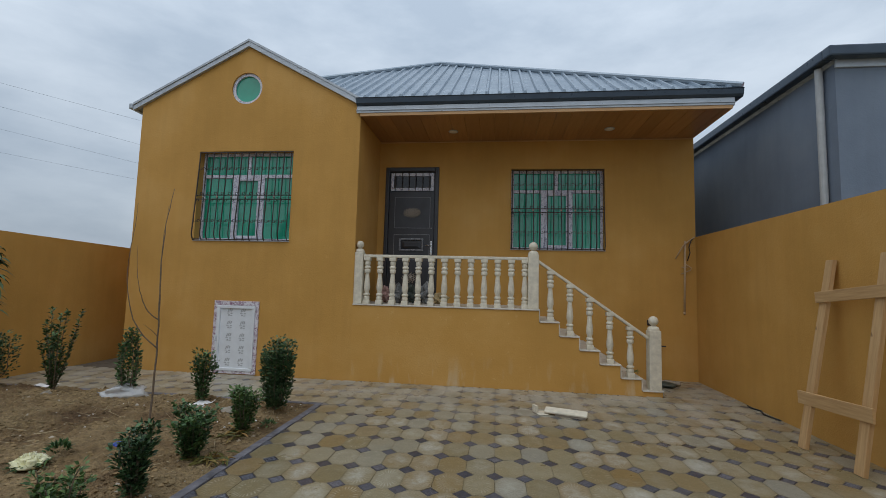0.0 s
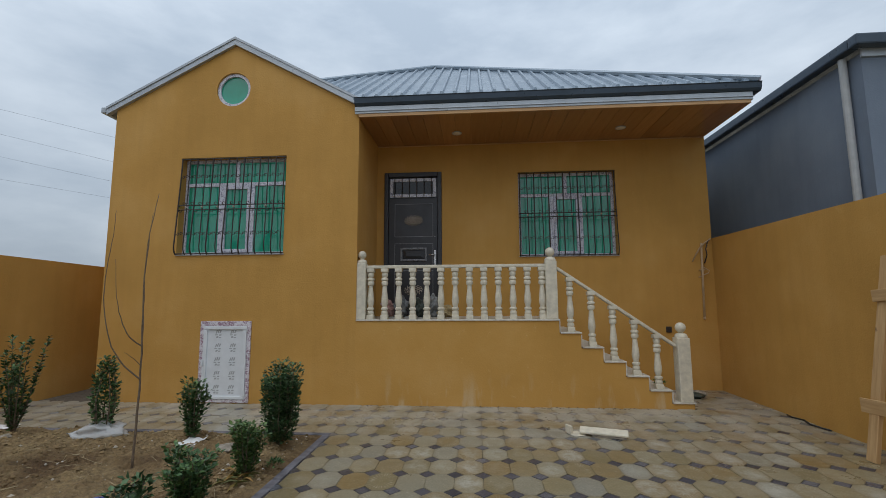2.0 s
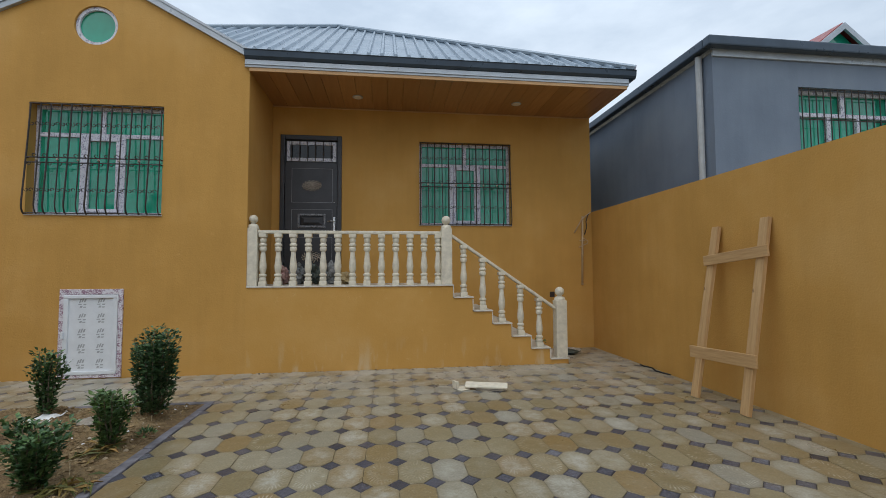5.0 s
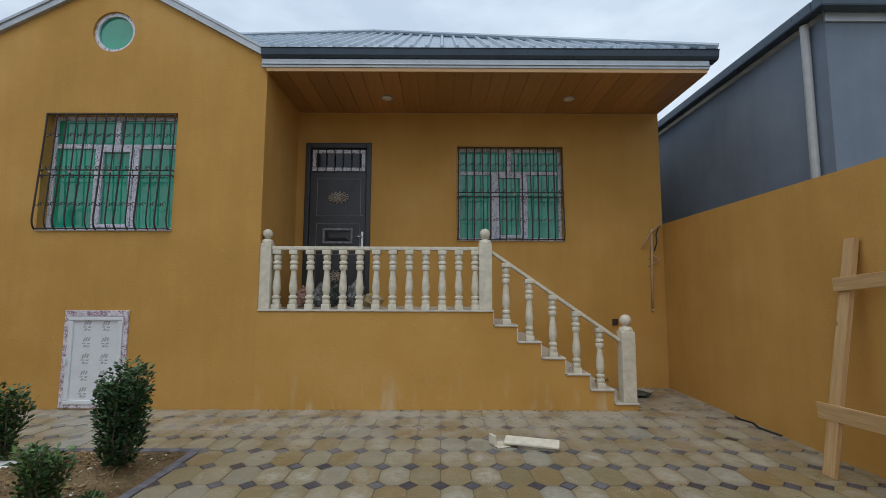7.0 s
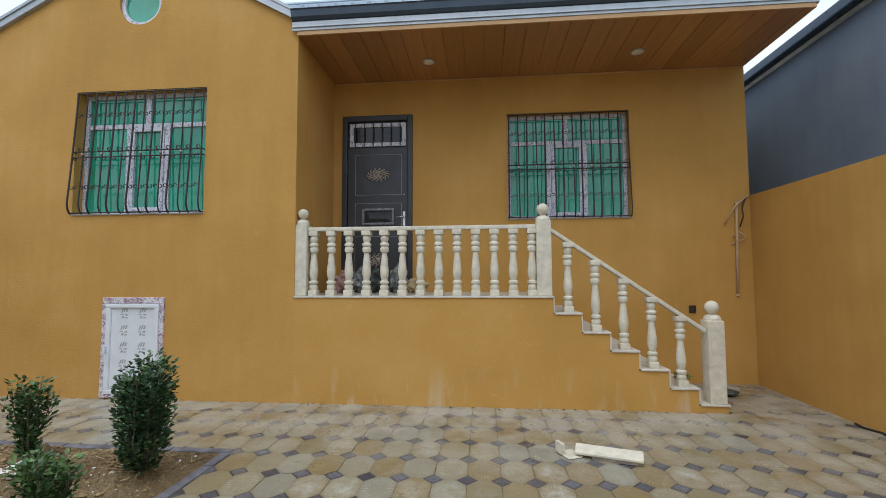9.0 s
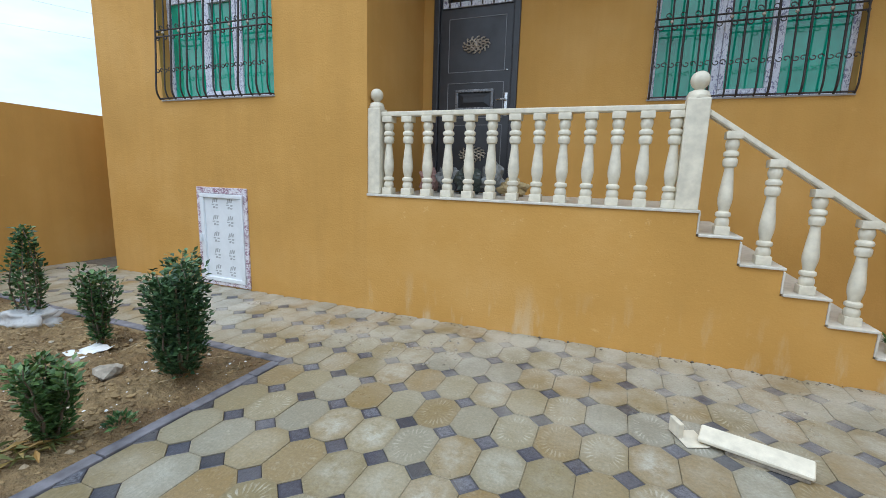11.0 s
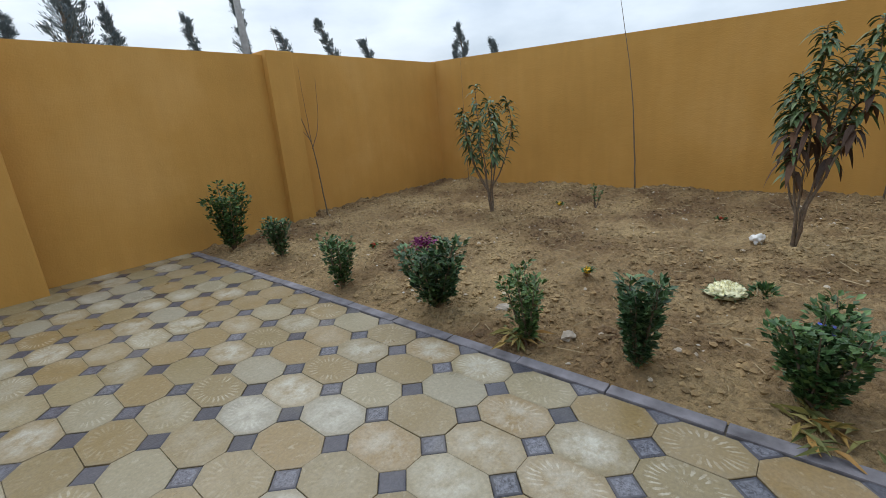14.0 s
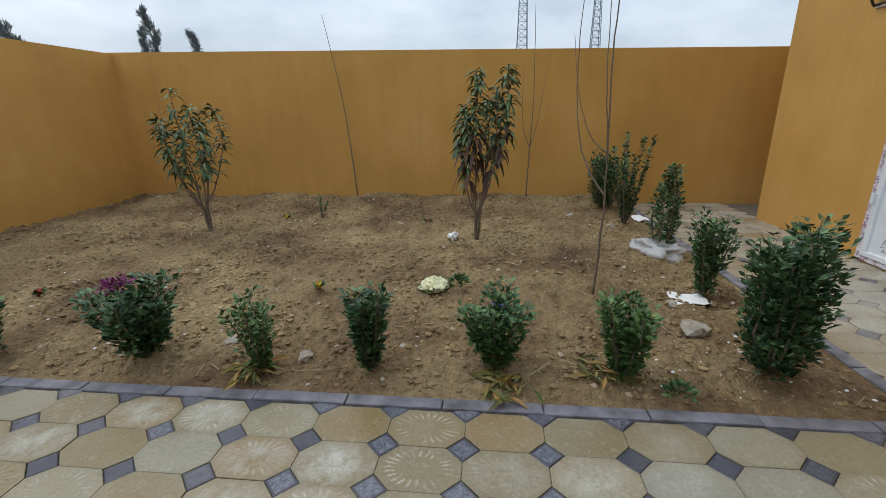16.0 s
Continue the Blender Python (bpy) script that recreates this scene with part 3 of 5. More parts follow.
APEX_F, APEX_B = (-1.19, 10.9, 7.10), (-1.19, 11.4, 7.10)


def roof_face(name, pts):
    return under(part(name, slab(pts, 0.04), M_ROOF, roof), roof.location)


HQ = (RIDGE_X - EX0) / (APEX_F[0] - EX0)
VALLEY = (RIDGE_X, EY0 + HQ * (APEX_F[1] - EY0), EZ + HQ * (APEX_F[2] - EZ))
roof_face("roof_sheet", [(-2.1, EY0, EZ), (EX1, EY0, EZ), APEX_F, VALLEY])
roof_face("roof_sheet", [(EX1, EY0, EZ), (EX1, EY1, EZ), APEX_B, APEX_F])
roof_face("roof_sheet", [(EX1, EY1, EZ), (EX0, EY1, EZ), APEX_B])
roof_face("roof_sheet", [(EX0, EY1, EZ), (EX0, VALLEY[1], EZ), VALLEY, APEX_F, APEX_B])
# raised ribs on the front face
fs = (APEX_F[2] - EZ) / (APEX_F[1] - EY0)
x = -3.2
while x < EX1 - 0.15:
    run = (APEX_F[1] - EY0) * ((x - EX0) / (APEX_F[0] - EX0) if x < APEX_F[0] else (EX1 - x) / (EX1 - APEX_F[0]))
    bm = bmesh.new()
    rows = []
    y_low = EY0 + 0.01 if x > -2.1 else EY0 + 0.01 + (-2.1 - x) * 0.75
    for y in (y_low, EY0 + run - 0.02):
        z = EZ + fs * (y - EY0)
        rows.append([bm.verts.new((x + dx, y, z + dz)) for dx, dz in ((-0.035, -0.005), (-0.016, 0.045), (0.016, 0.045), (0.035, -0.005))])
    for i in range(3):
        bm.faces.new((rows[0][i], rows[0][i + 1], rows[1][i + 1], rows[1][i]))
    bm.faces.new(rows[0]), bm.faces.new(rows[1][::-1]), bm.faces.new((rows[0][0], rows[1][0], rows[1][3], rows[0][3]))
    under(part("roof_rib", bm, M_ROOF, roof), roof.location)
    x += 0.205
for a, b in (((EX1, EY0, EZ), APEX_F), (VALLEY, APEX_F), (APEX_F, APEX_B)):
    under(part("ridge_cap", tube([Vector(a) + Vector((0, 0, 0.03)), Vector(b) + Vector((0, 0, 0.03))], 0.055, 8), M_ROOF, roof), roof.location)

# eaves over the porch: gutter, pale fascia, wood edge
bm = bmesh.new()
prof = [(0.0, 0.0), (-0.035, 0.006), (-0.06, 0.04), (-0.072, 0.115), (-0.085, 0.128), (-0.065, 0.135), (-0.0, 0.14)]
ends = [[bm.verts.new((x, 7.335 + dy, 4.535 + dz)) for dy, dz in prof] for x in (-2.10, 3.95)]
for i in range(len(prof)):
    k = (i + 1) % len(prof)
    bm.faces.new((ends[0][i], ends[0][k], ends[1][k], ends[1][i]))
bm.faces.new(ends[0][::-1]), bm.faces.new(ends[1])
under(part("gutter", bm, M_GUTTER, roof, "dark slate metal gutter"), roof.location)
under(part("gutter", box(3.855, 3.955, 7.34, 14.9, 4.535, 4.675, 0.015), M_GUTTER, roof), roof.location)
under(part("fascia", box(-2.10, 3.84, 7.315, 7.345, 4.42, 4.535, 0.004), M_FASCIA, roof, "pale metal fascia"), roof.location)
under(part("fascia", box(-2.10, 3.855, 7.300, 7.314, 4.455, 4.468, 0.003), M_FASCIA, roof), roof.location)
under(part("fascia", box(3.815, 3.85, 7.346, 14.9, 4.42, 4.535, 0.004), M_FASCIA, roof), roof.location)
under(part("edge_board", box(BX1 + 0.004, 3.815, 7.325, 7.345, 4.368, 4.42, 0.004), M_SOFFIT_EDGE, roof, "varnished wooden edge board"), roof.location)
under(part("edge_board", box(3.793, 3.814, 7.346, 14.8, 4.368, 4.42, 0.004), M_SOFFIT_EDGE, roof), roof.location)
# gable roof over the block
GY0 = 7.345
for sx, ex, ez in ((-1, -6.27, 4.66), (1, -2.06, 4.655)):
    pk = (RIDGE_X, 5.775)
    pts = [(pk[0], GY0, pk[1]), (ex, GY0, ez), (ex, 10.6, ez), (pk[0], 10.6, pk[1])]
    roof_face("roof_sheet", pts)
    barge = slab([(pk[0], GY0 - 0.02, pk[1] + 0.02), (ex, GY0 - 0.02, ez + 0.02), (ex, YF + 0.02, ez + 0.02), (pk[0], YF + 0.02, pk[1] + 0.02)], 0.105)
    under(part("bargeboard", barge, M_FASCIA, roof, "pale metal bargeboard"), roof.location)
    lip = slab([(pk[0], GY0 - 0.035, pk[1] + 0.045), (ex, GY0 - 0.035, ez + 0.045), (ex, GY0 + 0.06, ez + 0.045), (pk[0], GY0 + 0.06, pk[1] + 0.045)], 0.04)
    under(part("verge_trim", lip, M_FASCIA, roof), roof.location)
under(part("gutter", box(-6.36, -6.275, GY0 - 0.03, 14.8, 4.60, 4.70, 0.02), M_FASCIA, roof), roof.location)
thing("ceiling", box(BX0 + 0.26, HX1 - 0.26, YB + 0.26, 14.58, 4.38, 4.44), M_FASCIA, "plain ceiling inside the house", "ceiling", kind="structure")

# soffit boards
soffit = thing("ceiling_porch", box(BX1 + 0.002, 3.79, 7.346, YB - 0.002, 4.391, 4.42), M_SOFFIT_EDGE, "varnished wooden porch soffit", "ceiling", kind="structure")
x = BX1 + 0.004
while x < 3.78:
    w = min(0.247, 3.79 - x)
    b = box(0.0015, w - 0.0015, 0, 8.695 - 7.346, 0, 0.016, 0.002)
    ob = part("soffit_board", b, M_SOFFIT, soffit)
    ob.location = (x, 7.346, EAVE_Z - 0.002)
    x += 0.25
part("cornice_strip", tube([(BX1, YB - 0.012, 4.362), (3.79, YB - 0.012, 4.362)], 0.012, 6), M_SOFFIT_EDGE, soffit)
for x in (-0.54, 2.2):
    sp = thing("ceiling_lamp", lathe([(0.085, 0), (0.088, 0.006), (0.08, 0.012), (0.02, 0.012)], (x, 8.13, EAVE_Z - 0.0145), 28), M_FASCIA, "round flush ceiling lamp, unlit, in the wooden soffit", "ceiling lamp", "porch lamps")
    part("diffuser", lathe([(0.03, -0.006), (0.066, -0.003), (0.07, 0.0005)], (x, 8.13, EAVE_Z - 0.0155), 28), M_SPOT, sp, "frosted glass disc", True)


# ---- windows ----
def frame_members(w, h):
    """Outer frame, transom, mullions: x0, x1, z0, z1 from the lower left corner."""
    f, c0, c1, tz = 0.055, w * 0.355, w * 0.655, h * 0.735
    return [(0, w, 0, f), (0, w, h - f, h), (0, f, f, h - f), (w - f, w, f, h - f), (f, w - f, tz - 0.03, tz + 0.03),
            (c0 - 0.035, c0 + 0.035, f, tz - 0.03), (c1 - 0.035, c1 + 0.035, f, tz - 0.03), (w / 2 - 0.035, w / 2 + 0.035, tz + 0.03, h - f)]


def window(name, x0, x1, z0, z1, y):
    w, h = x1 - x0, z1 - z0
    yw = y + 0.13
    win = holder(name, (x0 + w / 2, yw, z0), "white plastic window with printed film, lined with green paper", "window", kind="structure")
    for a, b, c, d in frame_members(w, h):
        under(part("window_frame", box(x0 + a + 0.001, x0 + b - 0.001, yw, yw + 0.06, z0 + c, z0 + d, 0.006), M_PVC, win), win.location)
    f, c0, c1, tz = 0.055, w * 0.355, w * 0.655, h * 0.735
    panes = [(f, c0 - 0.035, f, tz - 0.03), (c1 + 0.035, w - f, f, tz - 0.03), (f, w / 2 - 0.035, tz + 0.03, h - f), (w / 2 + 0.035, w - f, tz + 0.03, h - f), (c0 + 0.085, c1 - 0.085, f + 0.05, tz - 0.08)]
    for a, b, c, d in panes:
        under(part("pane", box(x0 + a, x0 + b, yw + 0.022, yw + 0.034, z0 + c, z0 + d), M_GREEN, win, "green paper behind glass"), win.location)
    a, b, c, d = c0 + 0.035, c1 - 0.035, f, tz - 0.03
    for q in ((a, b, c, c + 0.05), (a, b, d - 0.05, d), (a, a + 0.05, c + 0.05, d - 0.05), (b - 0.05, b, c + 0.05, d - 0.05)):
        under(part("sash", box(x0 + q[0] + 0.001, x0 + q[1] - 0.001, yw - 0.014, yw + 0.05, z0 + q[2] + 0.001, z0 + q[3] - 0.001, 0.006), M_PVC, win), win.location)
    under(part("backing", box(x0, x1, yw + 0.062, yw + 0.075, z0, z1), M_GATE, win), win.location)
    under(part("window_sill", box(x0 - 0.01, x1 + 0.01, y - 0.012, yw - 0.002, z0 - 0.008, z0 + 0.008, 0.003), M_TRIM_GREY, win), win.location)
    return win


def scroll(cx, cz, y, r, flip, mir, bm):
    pts = []
    for k in range(15):
        a = k / 14 * 2.0 * math.pi * 0.85
        q = r * (1 - 0.62 * k / 14)
        pts.append((cx + mir * (q * math.cos(a) - r), y, cz + flip * q * math.sin(a)))
    tube(pts, 0.0055, 4, bm)


def grille(x0, x1, z0, z1, y):
    w, h = x1 - x0, z1 - z0
    g = holder("window_grille", (x0 + w / 2, y, z0), "rusty wrought iron window grille, bellied at the foot", "window grille", "window grilles")

    def depth(t):
        """How far the grille stands out at a height share t."""
        if t > 0.09:
            return -0.012 - 0.085 * (1 - t) ** 1.3
        q = t / 0.09
        return -0.012 - 0.075 * math.sqrt(max(0.0, 1 - (1 - q) ** 2))
    shares = [0.004, 0.012, 0.025, 0.045, 0.07, 0.1, 0.2, 0.35, 0.5, 0.65, 0.8, 0.9, 0.985]
    for k in range(14):
        x = x0 + 0.025 + (w - 0.05) * k / 13
        lean = 0.012 * (1 if k % 2 else -1)
        pts = [(x + lean * (1 - t), y + depth(t), z0 + t * h) for t in shares]
        under(part("bar", tube(pts, 0.0085 if k % 2 else 0.0108, 6), M_IRON, g), g.location)
    for t in (0.985, 0.5, 0.455, 0.012):
        yy = y + depth(t) + 0.004
        pts = [(x0 + 0.006, y + 0.01, z0 + t * h), (x0 + 0.006, yy, z0 + t * h), (x1 - 0.006, yy, z0 + t * h), (x1 - 0.006, y + 0.01, z0 + t * h)]
        under(part("cross_rail", tube(pts, 0.009, 5), M_IRON, g), g.location)
    for t in (0.80, 0.48, 0.21):
        bm = bmesh.new()
        for k in range(13):
            x = x0 + 0.025 + (w - 0.05) * (k + 0.5) / 13
            d = y + depth(t) - 0.004
            scroll(x + 0.055, z0 + t * h + (0.055 if t == 0.48 else 0), d, 0.028, 1, 1, bm)
            scroll(x - 0.055, z0 + t * h - (0.055 if t == 0.48 else 0), d, 0.028, -1, -1, bm)
        under(part("scrollwork", bm, M_IRON, g, "curled iron scrolls"), g.location)["kind"] = "stuff"
        if t == 0.48:
            for k in range(1, 13, 2):
                x = x0 + 0.025 + (w - 0.05) * k / 13
                under(part("collar", blob((x, y + depth(t) - 0.006, z0 + t * h), (0.02, 0.014, 0.02), k, 0.2, 1), M_BRONZE, g), g.location)
    return g


window("window_1", *W1, YF)
window("window_2", *W2, YB)
grille(*W1, YF)
grille(*W2, YB)

# round window
rw = holder("window_3", (-4.135, YF, 4.94), "round white framed gable window with green paper", "window", kind="structure")
bm = bmesh.new()
n = 40
rings = [[bm.verts.new((-4.135 + r * math.cos(2 * math.pi * k / n), YF + y, 4.94 + r * math.sin(2 * math.pi * k / n))) for k in range(n)] for r, y in ((0.283, 0.12), (0.283, 0.03), (0.235, 0.03), (0.235, 0.12))]
for a, b in zip(rings, rings[1:] + rings[:1]):
    for k in range(n):
        bm.faces.new((a[k], a[(k + 1) % n], b[(k + 1) % n], b[k]))
under(part("window_frame", bm, M_PVC, rw), rw.location)
bm = bmesh.new()
bm.faces.new([bm.verts.new((-4.135 + 0.24 * math.cos(2 * math.pi * k / n), YF + 0.06, 4.94 + 0.24 * math.sin(2 * math.pi * k / n))) for k in range(n)])
made = bmesh.ops.extrude_face_region(bm, geom=bm.faces[:])
bmesh.ops.translate(bm, verts=[v for v in made["geom"] if isinstance(v, bmesh.types.BMVert)], vec=(0, 0.02, 0))
under(part("pane", bm, M_GREEN, rw, "green paper behind glass"), rw.location)

# basement hatch
x0, x1, z0, z1 = BD
hatch = holder("door_2", (x0 + 0.4, YF, z0), "low white plastic hatch door wrapped in printed film, closed", "door", kind="structure")
for a, b, c, d in ((x0, x1, z1 - 0.075, z1), (x0, x1, z0, z0 + 0.045), (x0, x0 + 0.06, z0 + 0.045, z1 - 0.075), (x1 - 0.06, x1, z0 + 0.045, z1 - 0.075)):
    under(part("door_frame", box(a + 0.001, b - 0.001, YF - 0.02, YF + 0.07, c, d, 0.006), M_PVC_RED, hatch), hatch.location)
a, b, c, d = x0 + 0.06, x1 - 0.06, z0 + 0.047, z1 - 0.077
for q in ((a, b, c, c + 0.05), (a, b, d - 0.05, d), (a, a + 0.06, c + 0.05, d - 0.05), (b - 0.06, b, c + 0.05, d - 0.05)):
    under(part("sash", box(q[0] + 0.001, q[1] - 0.001, YF - 0.032, YF + 0.05, q[2] + 0.001, q[3] - 0.001, 0.008), M_PVC_WHITE, hatch), hatch.location)
leafp = under(part("door_panel", box(a + 0.06, b - 0.06, YF - 0.008, YF + 0.03, c + 0.05, d - 0.05), M_PVC_WHITE, hatch, "plain white panel"), hatch.location)
for i in range(2):
    for j in range(5):
        px, pz = a + 0.06 + (b - a - 0.12) * (0.3 + 0.42 * i), c + 0.13 + (d - c - 0.26) * j / 4
        bm = bmesh.new()
        for k, (dx, dz, w2, h2) in enumerate((1.5 * p, 1.5 * q, 1.5 * u, 1.5 * w) for p, q, u, w in ((-0.02, 0.03, 0.012, 0.035), (0.0, 0.036, 0.012, 0.035), (0.02, 0.034, 0.014, 0.03), (-0.022, 0.0, 0.028, 0.009), (0.018, -0.002, 0.024, 0.012), (-0.012, -0.022, 0.02, 0.018), (0.016, -0.026, 0.024, 0.01))):
            sh = 0.35
            vs = [bm.verts.new((px + dx + ex + sh * ez, YF - 0.0095, pz + dz + ez)) for ex, ez in ((-w2 / 2, -h2 / 2), (w2 / 2, -h2 / 2), (w2 / 2, h2 / 2), (-w2 / 2, h2 / 2))]
            f = bm.faces.new(vs)
        made = bmesh.ops.extrude_face_region(bm, geom=bm.faces[:])
        bmesh.ops.translate(bm, verts=[v for v in made["geom"] if isinstance(v, bmesh.types.BMVert)], vec=(0, 0.0012, 0))
        ob = part("printed_mark", bm, M_PIPE, leafp, "grey printed mark")
        ob.matrix_parent_inverse = leafp.matrix_world.inverted()
        ob.matrix_parent_inverse = Matrix.Translation((0, 0, 0))
for zz in (0.14, 0.62, 1.08):
    under(part("hinge", lathe([(0.011, 0), (0.011, 0.07)], (x1 - 0.052, YF - 0.04, zz - 0.03), 10), M_PVC_WHITE, hatch), hatch.location)
under(part("handle", box(x0 + 0.055, x0 + 0.085, YF - 0.06, YF - 0.033, 0.55, 0.64, 0.008), M_PVC_WHITE, hatch), hatch.location)
under(part("backing", box(x0, x1, YF + 0.071, YF + 0.085, z0, z1), M_GATE, hatch), hatch.location)

# ---- entrance door ----
x0, x1, z0, z1 = DR
z0 += 0.005
door = holder("door_1", (x0 + 0.53, YB, z0), "dark grey steel front door with transom light, closed", "door", kind="structure")


def dpart(name, bm, mat, label="", smooth=False):
    return under(part(name, bm, mat, door, label, smooth), door.location)


for q in ((x0, x0 + 0.075, z0, z1), (x1 - 0.075, x1, z0, z1), (x0 + 0.075, x1 - 0.075, z1 - 0.085, z1)):
    dpart("door_frame", box(q[0], q[1], YB - 0.03, YB + 0.09, q[2], q[3], 0.012), M_DOOR)
dl, dr_, dt = x0 + 0.08, x1 - 0.08, 3.36
TR = (dl + 0.02, dr_ - 0.02, 3.40, 3.755)
dpart("door_leaf", box(dl, dr_, YB + 0.0, YB + 0.06, z0 + 0.01, dt + 0.015, 0.006), M_DOOR)
dpart("transom_bed", box(dl - 0.004, dr_ + 0.004, YB + 0.04, YB + 0.07, dt + 0.017, z1 - 0.086), M_DOOR)
for q in ((TR[0], TR[1], TR[2], TR[2] + 0.06), (TR[0], TR[1], TR[3] - 0.06, TR[3]), (TR[0], TR[0] + 0.06, TR[2] + 0.06, TR[3] - 0.06), (TR[1] - 0.06, TR[1], TR[2] + 0.06, TR[3] - 0.06)):
    dpart("transom_frame", box(q[0] + 0.001, q[1] - 0.001, YB + 0.012, YB + 0.039, q[2], q[3], 0.005), M_PVC, "white plastic frame in film")
dpart("transom_glass", box(TR[0] + 0.06, TR[1] - 0.06, YB + 0.03, YB + 0.038, TR[2] + 0.06, TR[3] - 0.06), M_DARK_GLASS, "dark glass")
for k in range(6):
    xx = TR[0] + 0.09 + (TR[1] - TR[0] - 0.18) * k / 5
    dpart("transom_bar", box(xx - 0.007, xx + 0.007, YB - 0.003, YB + 0.010, TR[2] + 0.005, TR[3] - 0.005, 0.002), M_IRON)


def ring_frame(a, b, c, d, w, y0, y1, mat, name):
    for q in ((a, b, c, c + w), (a, b, d - w, d), (a, a + w, c + w, d - w), (b - w, b, c + w, d - w)):
        dpart(name, box(q[0], q[1], y0, y1, q[2], q[3], min(w, y1 - y0) * 0.3), mat)


ring_frame(dl + 0.115, dr_ - 0.08, 2.66, 3.27, 0.007, YB - 0.005, YB + 0.003, M_DOOR_LINE, "groove_line")
ring_frame(dl + 0.115, dr_ - 0.08, 2.13, 2.54, 0.007, YB - 0.005, YB + 0.003, M_DOOR_LINE, "groove_line")
ring_frame(dl + 0.115, dr_ - 0.08, 1.36, 2.05, 0.007, YB - 0.005, YB + 0.003, M_DOOR_LINE, "groove_line")
cx = (dl + dr_) / 2 + 0.015
ring_frame(cx - 0.24, cx + 0.24, 2.215, 2.46, 0.035, YB - 0.022, YB + 0.002, M_MOULD, "panel_moulding")
bm = bmesh.new()
lo = [bm.verts.new((cx + dx, YB + 0.001, 2.337 + dz)) for dx, dz in ((-0.2, -0.085), (0.2, -0.085), (0.2, 0.085), (-0.2, 0.085))]
hi = [bm.verts.new((cx + dx, YB - 0.03, 2.337 + dz)) for dx, dz in ((-0.13, -0.03), (0.13, -0.03), (0.13, 0.03), (-0.13, 0.03))]
for i in range(4):
    bm.faces.new((lo[i], lo[(i + 1) % 4], hi[(i + 1) % 4], hi[i]))
bm.faces.new(hi), bm.faces.new(lo[::-1])
dpart("raised_panel", bm, M_DOOR)


def ornament(cz):
    """An oval of curled leaves round a boss."""
    bm = bmesh.new()
    for ring, (rx, rz, count) in enumerate(((0.135, 0.07, 14), (0.085, 0.045, 10), (0.035, 0.02, 5))):
        for k in range(count):
            a = 2 * math.pi * (k + 0.5 * ring) / count
            px, pz = cx + rx * math.cos(a), cz + rz * math.sin(a)
            pts = []
            for q in range(9):
                b = a + q / 8 * 4.6
                r = 0.032 * (1 - 0.6 * q / 8)
                pts.append((px + r * math.cos(b), YB - 0.010 - 0.006 * math.sin(q / 8 * 3.1), pz + r * math.sin(b) * 0.8))
            tube(pts, [0.0105 - 0.004 * q / 8 for q in range(9)], 5, bm)
    blob((cx, YB - 0.012, cz), (0.03, 0.016, 0.035), 2, 0.2, 2, bm)
    dpart("ornament", bm, M_BRONZE, "scrolled bronze ornament")


ornament(2.96)
ornament(1.70)
dpart("handle_plate", box(dr_ - 0.065, dr_ - 0.028, YB - 0.008, YB + 0.002, 2.15, 2.41, 0.004), M_CHROME, "steel handle plate")
dpart("lever", tube([(dr_ - 0.046, YB - 0.008, 2.33), (dr_ - 0.046, YB - 0.05, 2.33), (dr_ - 0.07, YB - 0.056, 2.33), (dr_ - 0.155, YB - 0.052, 2.325)], 0.009, 8), M_CHROME, "steel lever", True)
dpart("keyhole", lathe([(0.02, 0), (0.02, 0.008)], (dr_ - 0.05, YB - 0.004, 2.66), 14), M_CHROME)
for zz in (1.6, 3.0):
    dpart("hinge", lathe([(0.013, 0), (0.013, 0.13)], (dl - 0.003, YB - 0.012, zz), 10), M_DOOR)

# clutter on the porch by the door
for i, (name, at, size, mat, label, cat) in enumerate((
        ("plastic_bag", (-1.74, 8.25, 1.37), (0.1, 0.1, 0.145), M_CLOTH_RED, "faded pink cloth bundle on the porch floor", "bag"),
        ("plastic_bag", (-1.52, 8.3, 1.40), (0.12, 0.11, 0.175), M_CLOTH_GREY, "crumpled grey plastic bag on the porch floor", "bag"),
        ("plastic_bag", (-1.24, 8.2, 1.38), (0.13, 0.12, 0.155), M_CLOTH_DARK, "dark green filled bag on the porch floor", "bag"),
        ("plastic_bag", (-0.98, 8.25, 1.40), (0.13, 0.12, 0.175), M_CLOTH_GREY, "crumpled grey plastic bag on the porch floor", "bag"),
        ("carton_scrap", (-0.72, 8.2, 1.325), (0.14, 0.1, 0.09), M_BOARD, "crushed yellowish carton on the porch floor", "carton"))):
    bm = blob(at, size, i + 1, 0.6, 4)
    for v in bm.verts:
        v.co += (v.co - Vector(at)).normalized() * (0.05 * noise.noise(v.co * 13) + 0.03 * noise.noise(v.co * 31))
        v.co.z = max(v.co.z, FLOOR_Z + 0.006)
    thing(name, bm, mat, label, cat)

# ---- cables and pipe at the corner of the porch wall ----
pipe = thing("wall_pipe", tube([(3.60, YB - 0.022, 1.2), (3.615, YB - 0.022, 1.8), (3.63, YB - 0.022, 2.47)], 0.018, 8), M_CABLE, "thin tan pipe fixed to the ochre wall", "pipe", smooth=True)
part("pipe_cap", blob((3.60, YB - 0.024, 1.19), (0.026, 0.022, 0.03), 1, 0.1, 1), M_CABLE, pipe)
part("bracket", box(3.57, 3.66, YB - 0.035, YB - 0.001, 1.998, 2.012, 0.003), M_CABLE, pipe)
